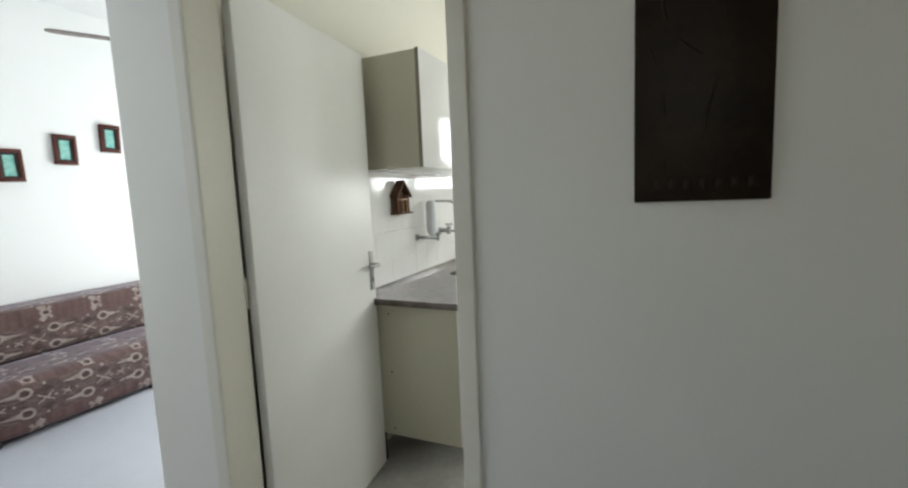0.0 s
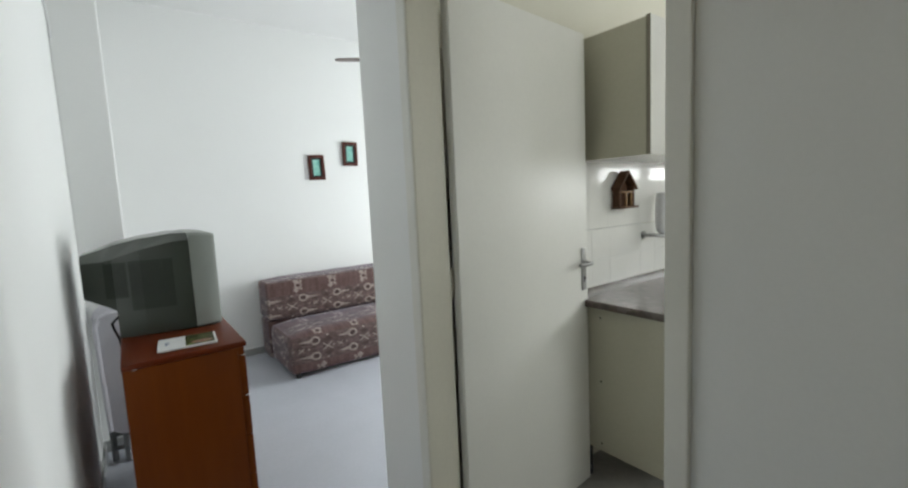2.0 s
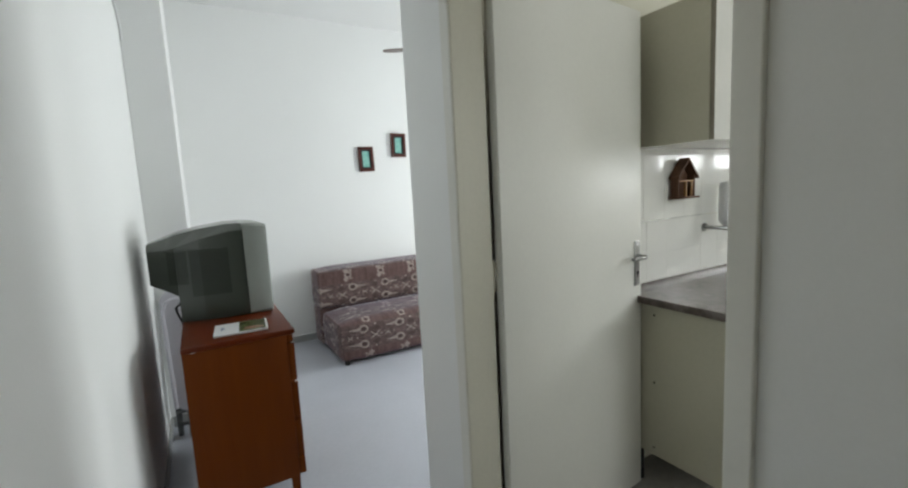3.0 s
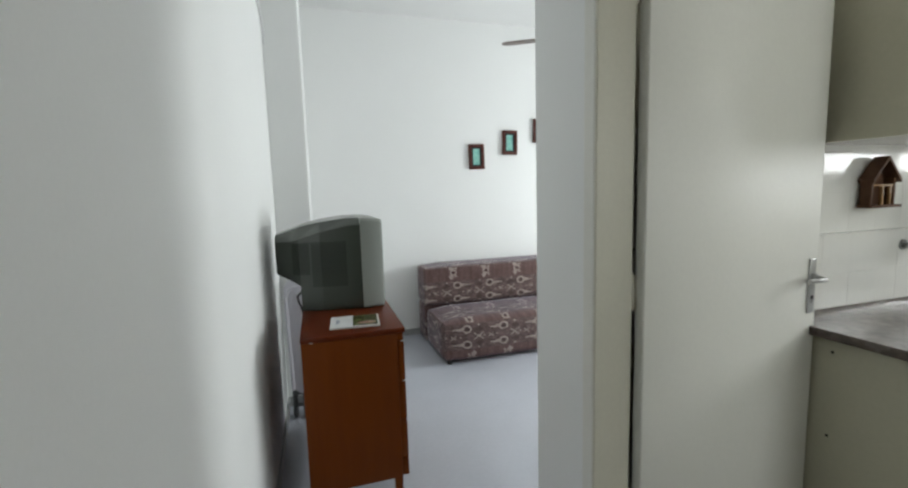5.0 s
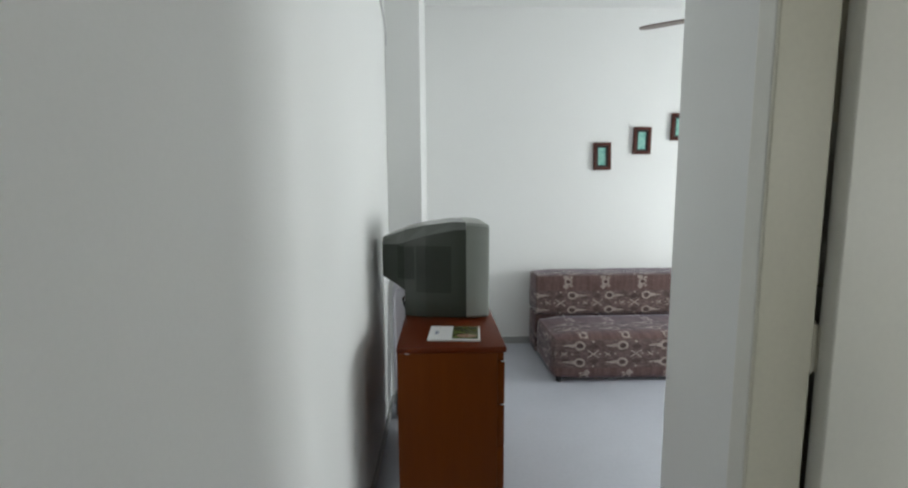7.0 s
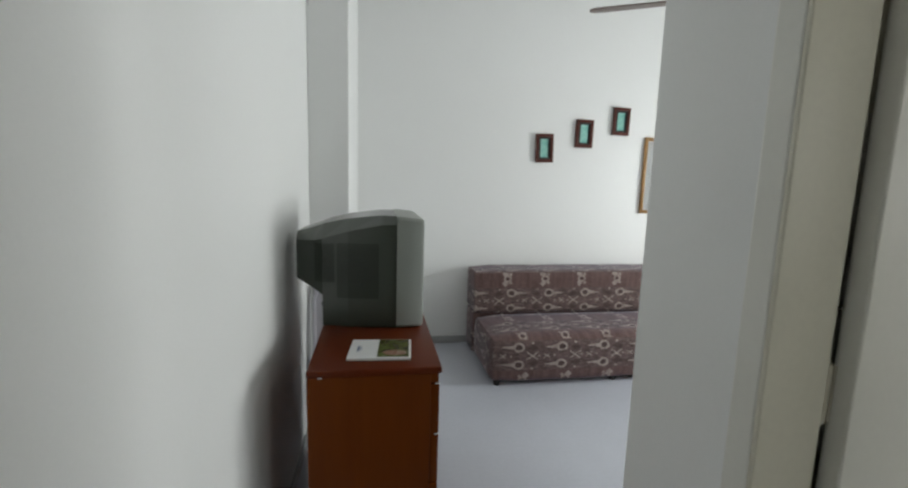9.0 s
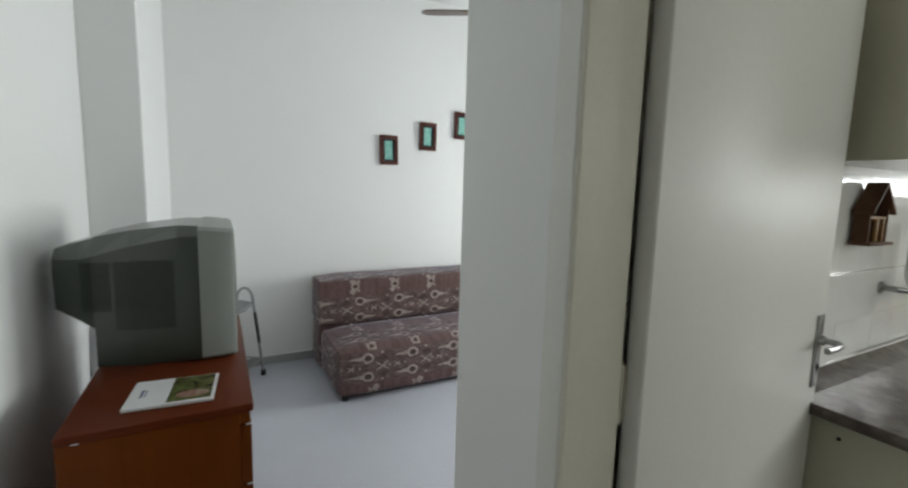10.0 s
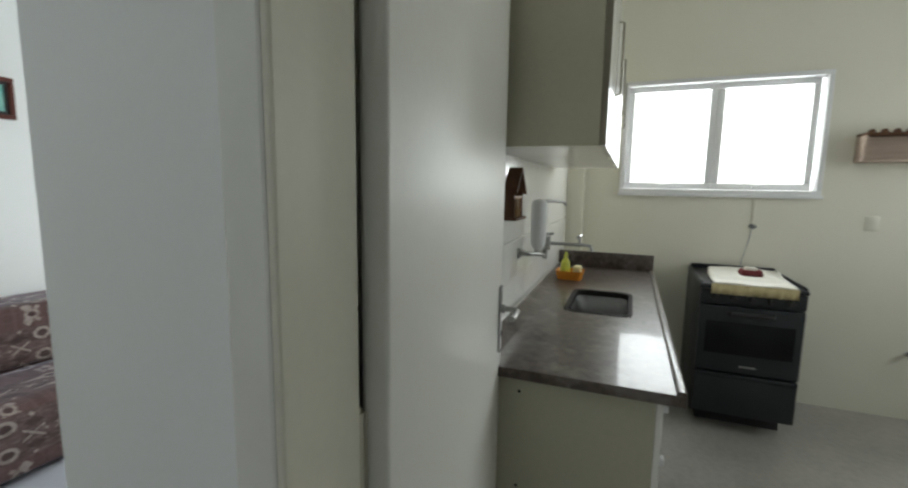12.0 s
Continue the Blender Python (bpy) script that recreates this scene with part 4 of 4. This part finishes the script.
def worktop():
    t = thing("worktop", (3.4, 1.06, 0.85), "polished brown granite worktop with a raised front rim", "worktop")
    x0, x1, y0, y1 = 2.52, 4.36, 0.757, KY
    a, b, c, d = 3.205, 3.648, 0.888, 1.152
    bm = box(x0, a, y0, y1, 0.852, 0.88)
    box(b, x1, y0, y1, 0.852, 0.88, bm=bm)
    box(a, b, y0, c, 0.852, 0.88, bm=bm)
    box(a, b, d, y1, 0.852, 0.88, bm=bm)
    bmesh.ops.remove_doubles(bm, verts=bm.verts, dist=0.0001)
    part("slab", bm, GRANITE, t, smooth=False)
    crown = [(y0 - 0.001, 0.8795), (y0 - 0.001, 0.886), (y0 + 0.002, 0.8885), (y0 + 0.007, 0.8902), (y0 + 0.012, 0.8908), (y0 + 0.018, 0.8902), (y0 + 0.022, 0.888), (y0 + 0.024, 0.8795)]
    part("front_rim", loft([[(x, y, z) for y, z in crown] for x in (x0, x1)]), GRANITE, t, "polished rounded rim")
    part("edge_strip", box(x0 - 0.004, x0 + 0.0, y0 - 0.001, y1, 0.85, 0.881, 0.002), GRANITE, t)
    cove = [(y1 - 0.09, 0.8795), (y1 - 0.0905, 0.8803), (y1 - 0.06, 0.885), (y1 - 0.035, 0.891), (y1 - 0.021, 0.899), (y1 - 0.021, 0.8795)]
    part("rear_cove", loft([[(x, y, z) for y, z in cove] for x in (x0 + 0.002, x1 - 0.026)]), GRANITE, t)
    part("wall_joint", box(x0 + 0.03, x1 - 0.026, y1 - 0.0225, y1 - 0.0205, 0.896, 0.904), GLAZE, t, "white sealant line")
    part("splashback", box(4.335, x1, y0, y1 - 0.016, 0.8795, 0.985, 0.003), GRANITE, t)


worktop()


def sink():
    t = thing("sink", (3.426, 1.02, 0.7), "rectangular stainless steel sink set into the worktop", "sink")
    cx, cy = 3.4265, 1.02
    rings = []
    for wx, wy, z, r in ((0.475, 0.296, 0.8515, 0.05), (0.445, 0.266, 0.8515, 0.045), (0.437, 0.258, 0.84, 0.045), (0.425, 0.246, 0.745, 0.05), (0.385, 0.206, 0.725, 0.05), (0.09, 0.09, 0.72, 0.04)):
        rings.append([(x, y, z) for x, y in round_rect(cx, cy, wx, wy, r)])
    bm = bmesh.new()
    vs = [[bm.verts.new(p) for p in ring] for ring in rings]
    for p, q in zip(vs, vs[1:]):
        for i in range(len(p)):
            bm.faces.new((p[i], p[(i + 1) % len(p)], q[(i + 1) % len(q)], q[i]))
    bm.faces.new(vs[-1])
    part("basin", bm, STEEL, t)
    outer, inner = round_rect(cx, cy, 0.460, 0.280, 0.055), round_rect(cx, cy, 0.418, 0.24, 0.045)
    bm = bmesh.new()
    vs = [[bm.verts.new((x, y, z)) for x, y in ring] for ring, z in ((outer, 0.8802), (outer, 0.882), (inner, 0.8815), (inner, 0.855))]
    for p, q in zip(vs, vs[1:]):
        for i in range(len(p)):
            bm.faces.new((p[i], p[(i + 1) % len(p)], q[(i + 1) % len(q)], q[i]))
    part("rim", bm, SINKRIM, t, "dark rounded rim")
    bm = rod((cx, cy, 0.7), (cx, cy, 0.7225), 0.042, n=24)
    rod((cx, cy, 0.7225), (cx, cy, 0.7265), 0.024, n=20, bm=bm)
    part("drain", bm, CHROME, t)


sink()


def water_filter():
    t = thing("water_filter", (3.22, 1.33, 1.1), "white wall water filter on a chrome tap", "water filter")
    cx, cy = 3.262, 1.285
    prof = ((0.018, 1.122), (0.029, 1.134), (0.036, 1.152), (0.038, 1.2), (0.038, 1.3), (0.036, 1.326), (0.028, 1.34), (0.01, 1.346))
    part("canister", loft([[(cx + r * math.cos(a), cy + r * 0.9 * math.sin(a), z) for a in [2 * math.pi * k / 24 for k in range(24)]] for r, z in prof]), WHITEPLASTIC, t)
    bm = tube([(cx + 0.02, cy - 0.01, 1.335), (cx + 0.05, cy - 0.03, 1.338), (cx + 0.09, cy - 0.07, 1.336), (cx + 0.12, cy - 0.09, 1.332), (cx + 0.128, cy - 0.096, 1.318)], 0.007)
    part("spout", bm, CHROME, t, "chrome spout")
    bm = tube([(3.185, KY, 1.115), (3.185, 1.31, 1.115), (3.215, 1.28, 1.112), (3.285, 1.258, 1.1)], 0.0095)
    rod((3.185, KY - 0.012, 1.115), (3.185, KY, 1.115), 0.022, n=18, bm=bm)
    rod((cx, cy, 1.1), (cx, cy, 1.125), 0.016, bm=bm)
    rod((3.285, 1.255, 1.085), (3.285, 1.255, 1.125), 0.011, bm=bm)
    part("tap_body", bm, CHROME, t)
    part("tap_handle", tube([(3.287, 1.235, 1.128), (3.285, 1.255, 1.132), (3.283, 1.277, 1.128)], 0.006), CHROME, t)


water_filter()


def wall_tap():
    t = thing("kitchen_tap", (3.56, KY, 1.12), "chrome wall tap with a long spout over the sink", "tap")
    x = 3.52
    bm = rod((x, KY - 0.012, 1.13), (x, KY, 1.13), 0.024, n=20)
    rod((x, KY - 0.07, 1.13), (x, KY - 0.012, 1.13), 0.016, n=16, bm=bm)
    rod((x, KY - 0.075, 1.105), (x, KY - 0.075, 1.158), 0.015, n=16, bm=bm)
    part("body", bm, CHROME, t)
    bm = tube([(x, KY - 0.08, 1.125), (x + 0.02, KY - 0.14, 1.123), (x + 0.06, KY - 0.23, 1.118), (x + 0.085, KY - 0.27, 1.112), (x + 0.09, KY - 0.28, 1.085)], 0.0085)
    part("spout", bm, CHROME, t)
    bm = rod((x, KY - 0.075, 1.165), (x, KY - 0.075, 1.178), 0.012)
    for a in range(4):
        d = Vector((math.cos(a * math.pi / 2 + 0.5), math.sin(a * math.pi / 2 + 0.5), 0)) * 0.026
        bm = rod((x, KY - 0.075, 1.172), (x + d.x, KY - 0.075 + d.y, 1.172), 0.006, bm=bm)
    part("handle", bm, CHROME, t)
    bm = rod((x + 0.07, KY - 0.22, 1.122), (x + 0.07, KY - 0.22, 1.15), 0.006)
    rod((x + 0.045, KY - 0.215, 1.156), (x + 0.095, KY - 0.225, 1.16), 0.008, bm=bm)
    part("diverter", bm, CHROME, t)


wall_tap()


def dish_caddy():
    t = thing("soap_caddy", (3.91, 1.21, 0.88), "orange plastic sink caddy holding soap and a sponge", "caddy")
    cx, cy = 3.91, 1.215
    bm = bmesh.new()
    rings = [[bm.verts.new((x, y, z)) for x, y in round_rect(cx, cy, w, d, 0.02, 4)] for w, d, z in ((0.11, 0.13, 0.88), (0.13, 0.155, 0.93), (0.124, 0.149, 0.93), (0.106, 0.126, 0.886))]
    for p, q in zip(rings, rings[1:]):
        for i in range(len(p)):
            bm.faces.new((p[i], p[(i + 1) % len(p)], q[(i + 1) % len(q)], q[i]))
    bm.faces.new(rings[0])
    bm.faces.new(rings[-1])
    part("tray", bm, AMBER, t)
    bottle = thing("soap_bottle", (3.885, 1.24, 0.886), "yellow-green washing-up liquid bottle", "bottle")
    prof = ((0.024, 0.887), (0.027, 0.9), (0.027, 0.96), (0.022, 0.985), (0.011, 1.0), (0.01, 1.01))
    part("bottle_body", loft([[(3.885 + r * math.cos(a), 1.24 + r * math.sin(a), z) for a in [2 * math.pi * k / 18 for k in range(18)]] for r, z in prof]), YELLOW, bottle)
    part("cap", rod((3.885, 1.24, 1.01), (3.885, 1.24, 1.035), 0.012, 0.007), YELLOW, bottle)
    sp = thing("sponge", (3.935, 1.185, 0.886), "pale yellow kitchen sponge", "sponge")
    bm = box(3.905, 3.965, 1.155, 1.2, 0.887, 0.952, 0.008)
    part("foam", bm, SPONGE, sp)


dish_caddy()


def wooden_house():
    t = thing("house_ornament", (2.955, 1.31, 1.278), "small dark wooden house-shaped key holder on the tiles", "ornament")
    x0, x1, ya, yb, z0, ze, za = 2.884, 3.03, 1.30, KY - 0.014, 1.285, 1.385, 1.468
    xm = (x0 + x1) / 2
    part("back_board", loft([[(x0 + 0.01, y, z0), (x1 - 0.01, y, z0), (x1 - 0.01, y, ze), (xm, y, za - 0.015), (x0 + 0.01, y, ze)] for y in (yb - 0.006, yb)]), CRATE, t)
    part("side", box(x0 + 0.006, x0 + 0.016, ya + 0.006, yb, z0, ze, 0.001), CRATE, t)
    part("side", box(x1 - 0.016, x1 - 0.006, ya + 0.006, yb, z0, ze, 0.001), CRATE, t)
    part("base_board", box(x0 - 0.006, x1 + 0.014, ya - 0.006, yb, z0 - 0.01, z0, 0.001), CRATE, t)
    part("floor_board", box(x0 + 0.016, x1 - 0.016, ya + 0.008, yb - 0.006, 1.355, 1.363, 0.001), HONEY, t)
    for s, xe in ((-1, x0 - 0.006), (1, x1 + 0.006)):
        pts = [(xm, za), (xe, ze - 0.004), (xe, ze - 0.016), (xm, za - 0.012)]
        part("roof_board", loft([[(x, y, z) for x, z in pts] for y in (ya - 0.006, yb)]), CRATE, t)
    part("post", box(xm - 0.006, xm + 0.006, ya + 0.008, ya + 0.018, z0, 1.355, 0.001), HONEY, t)
    part("post", box(xm + 0.04, xm + 0.05, ya + 0.008, ya + 0.018, z0, 1.355, 0.001), HONEY, t)


wooden_house()


def stove():
    x0, x1, y0, y1 = 4.15, 4.76, 0.004, 0.512
    t = thing("stove", (4.45, 0.258, 0), "charcoal enamelled gas stove with oven, against the wall", "stove")
    part("body", box(x0 + 0.03, x1, y0, y1, 0.1, 0.845, 0.006), STOVE, t)
    part("top", box(x0 + 0.005, x1, y0 - 0.004, y1 + 0.004, 0.845, 0.872, 0.006), STOVE, t)
    part("control_panel", box(x0, x0 + 0.03, y0 + 0.002, y1 - 0.002, 0.76, 0.843, 0.008), STOVE, t)
    for k in range(5):
        y = y0 + 0.075 + k * 0.09
        bm = rod((x0, y, 0.80), (x0 - 0.012, y, 0.80), 0.021, n=18)
        rod((x0 - 0.012, y, 0.80), (x0 - 0.028, y, 0.80), 0.016, 0.013, 18, bm)
        part("knob", bm, RUBBER, t)
    d = part("oven_door", box(x0 + 0.002, x0 + 0.03, y0 + 0.002, y1 - 0.002, 0.366, 0.752, 0.007), STOVE, t)
    part("oven_window", box(x0 - 0.001, x0 + 0.003, y0 + 0.04, y1 - 0.04, 0.475, 0.66, 0.001), BLACKGLASS, d, "black glass window")
    bm = tube([(x0, y0 + 0.15, 0.715), (x0 - 0.024, y0 + 0.155, 0.715), (x0 - 0.026, y1 - 0.155, 0.715), (x0, y1 - 0.15, 0.715)], 0.014)
    part("door_handle", bm, RUBBER, d)
    part("badge", box(x0 + 0.0, x0 + 0.003, 0.21, 0.29, 0.405, 0.413, 0.0005), CHROME, d, "plain metal badge")
    part("drawer", box(x0 + 0.004, x0 + 0.03, y0 + 0.002, y1 - 0.002, 0.112, 0.355, 0.007), STOVE, t)
    part("drawer_lip", box(x0 - 0.006, x0 + 0.006, y0 + 0.004, y1 - 0.004, 0.335, 0.358, 0.004), STOVE, t)
    for x in (x0 + 0.18, x1 - 0.05):
        for y in (y0 + 0.05, y1 - 0.065):
            part("foot", rod((x, y, 0.0), (x, y, 0.1), 0.016, 0.022), RUBBER, t)
    part("plinth", box(x0 + 0.145, x1 - 0.02, y0 + 0.03, y1 - 0.045, 0.004, 0.1), RUBBER, t, "black recessed base")
    part("burner_lid", box(x1 - 0.028, x1 - 0.012, y0 + 0.01, y1 - 0.01, 0.872, 0.90, 0.003), STOVE, t)
    for y in (y0 + 0.0, y1 - 0.012):
        part("side_trim", box(x0 + 0.02, x1 - 0.02, y, y + 0.012, 0.872, 0.884, 0.003), STOVE, t)


stove()


def stove_cloth():
    t = thing("stove_cloth", (4.46, 0.255, 0.872), "white cloth with a yellowed border spread over the stove top", "cloth")
    nx, ny = 26, 22

    def height(x, y):
        return 0.883 + 0.006 * noise.noise(Vector((x * 9, y * 9, 0))) + (0.012 if 4.27 < x < 4.69 and 0.1 < y < 0.43 else 0)

    bm = bmesh.new()
    grid = []
    for i in range(nx + 1):
        row = []
        for j in range(ny + 1):
            y = 0.058 + 0.398 * j / ny - 0.07 * max(0.0, 1 - i / nx) ** 2
            s = i / nx * 0.64
            x, z = (4.755 - s, None)
            if x < 4.136:
                x, z = 4.141, 0.885 - (s - 0.619)
            row.append(bm.verts.new((x, y, z if z is not None else height(x, y))))
        grid.append(row)
    for p, q in zip(grid, grid[1:]):
        for j in range(ny):
            bm.faces.new((p[j], p[j + 1], q[j + 1], q[j]))
    ob = part("cover", bm, LINEN, t)
    sol = ob.modifiers.new("thickness", "SOLIDIFY")
    sol.thickness = 0.003
    bm = bmesh.new()
    top, low = [], []
    for j in range(60):
        y = 0.052 + 0.408 * j / 59
        wave = 0.004 * math.sin(j * 0.9)
        top.append(bm.verts.new((4.136 + wave * 0.4, y, 0.878)))
        low.append(bm.verts.new((4.134 + wave, y, 0.818 + 0.005 * abs(math.sin(j * 0.75)))))
    for j in range(59):
        bm.faces.new((top[j], top[j + 1], low[j + 1], low[j]))
    ob = part("border", bm, LACE, t, "yellowed lace border")
    sol = ob.modifiers.new("thickness", "SOLIDIFY")
    sol.thickness = 0.003


stove_cloth()


def pot_holder():
    t = thing("pot_holder", (4.39, 0.225, 0.897), "dark red cloth pot holder with a white top", "pot holder")
    bm = loft([[(x, y, z) for x, y in round_rect(4.39, 0.225, w, w * 1.15, 0.02)] for w, z in ((0.095, 0.899), (0.104, 0.91), (0.09, 0.932))])
    part("red_cloth", bm, REDCLOTH, t)
    bm = loft([[(x, y, z) for x, y in round_rect(4.395, 0.228, w, w, 0.015)] for w, z in ((0.064, 0.9322), (0.06, 0.945))])
    part("white_top", bm, LINEN, t)


pot_holder()


def gas_outlet():
    t = thing("gas_outlet", (KX, 0.159, 1.16), "small gas tap with a thin hose down to the stove", "gas outlet")
    bm = rod((KX - 0.03, 0.159, 1.164), (KX, 0.159, 1.164), 0.016)
    box(KX - 0.036, KX - 0.026, 0.137, 0.181, 1.157, 1.171, 0.002, bm)
    part("valve", bm, GREYMETAL, t)
    part("hose", tube([(KX - 0.02, 0.161, 1.15), (KX - 0.022, 0.175, 1.05), (KX - 0.03, 0.2, 0.95), (KX - 0.05, 0.215, 0.88), (KX - 0.06, 0.22, 0.76)], 0.0035), SKIRT, t)
    part("pipe", tube([(KX - 0.004, 0.155, 1.18), (KX - 0.004, 0.15, 1.35)], 0.006), CREAM, t)


gas_outlet()


def wall_shelf():
    t = thing("wall_shelf", (KX, -0.6, 1.57), "small wooden wall shelf with a scalloped top rail", "shelf")
    y0, y1, z0, z1 = -0.86, -0.335, 1.575, 1.745
    part("board", box(KX - 0.12, KX, y0, y1, z0, z0 + 0.016, 0.002), BOARD, t)
    part("board", box(KX - 0.12, KX, y0, y1, z1 - 0.016, z1, 0.002), CRATE, t)
    part("side", box(KX - 0.12, KX, y0, y0 + 0.014, z0 + 0.016, z1 - 0.016, 0.002), BOARD, t)
    part("side", box(KX - 0.12, KX, y1 - 0.014, y1, z0 + 0.016, z1 - 0.016, 0.002), BOARD, t)
    part("back", box(KX - 0.008, KX, y0 + 0.014, y1 - 0.014, z0 + 0.016, z1 - 0.016), BOARD, t)
    for k in range(9):
        y = y1 - 0.03 - k * 0.058
        part("scallop", rod((KX - 0.115, y, z1 + 0.004), (KX - 0.1, y, z1 + 0.004), 0.017, n=14), CRATE, t)


wall_shelf()


def wall_valve():
    t = thing("water_valve", (KX, -0.72, 0.41), "small chrome wall valve", "valve")
    bm = rod((KX - 0.05, -0.72, 0.42), (KX, -0.72, 0.42), 0.011)
    rod((KX - 0.065, -0.72, 0.42), (KX - 0.05, -0.72, 0.42), 0.024, 0.02, 18, bm)
    part("body", bm, CHROME, t)


wall_valve()


def blank_plate():
    t = thing("socket_plate", (KX, -0.465, 1.21), "cream blank socket plate on the kitchen wall", "socket")
    part("plate", box(KX - 0.006, KX, -0.5, -0.43, 1.165, 1.255, 0.003), CREAM, t)


blank_plate()

# ---- glazed wall tiles over the worktop ----
side, gap = 0.152, 0.0003
shared = {}
for row in range(5):
    z0 = 0.876 + row * side if row < 2 else 1.184 + (row - 2) * side
    for col in range(19):
        x0 = 1.79 + col * side
        proud = 0.020 if row < 2 and x0 < 3.0 else 0.006
        z1 = min(z0 + side - gap, 1.56)
        key = (proud, round(z1 - z0, 3))
        if key not in shared:
            bm = box(0, side - gap, -proud, 0, 0, z1 - z0)
            front = [e for e in bm.edges if all(v.co.y < -proud + 1e-5 for v in e.verts)]
            bmesh.ops.bevel(bm, geom=front, offset=0.0005, segments=1, affect="EDGES")
            shared[key] = mesh_of("tile", bm, GLAZE)
        if x0 + side > 4.69:
            continue
        ob = new("tile", shared[key])
        ob.parent = kitchen_north
        rnd = random.random
        ob.matrix_basis = pose(x0, KY - 0.0005, z0, (rnd() - 0.5) * 0.28, 0, (rnd() - 0.5) * 0.28)
structure("trim_tile_ledge", box(2.55, 3.158, KY - 0.0225, KY - 0.0005, 1.1805, 1.1838), GLAZE, "thin white ledge over the lower tiles", "ledge")
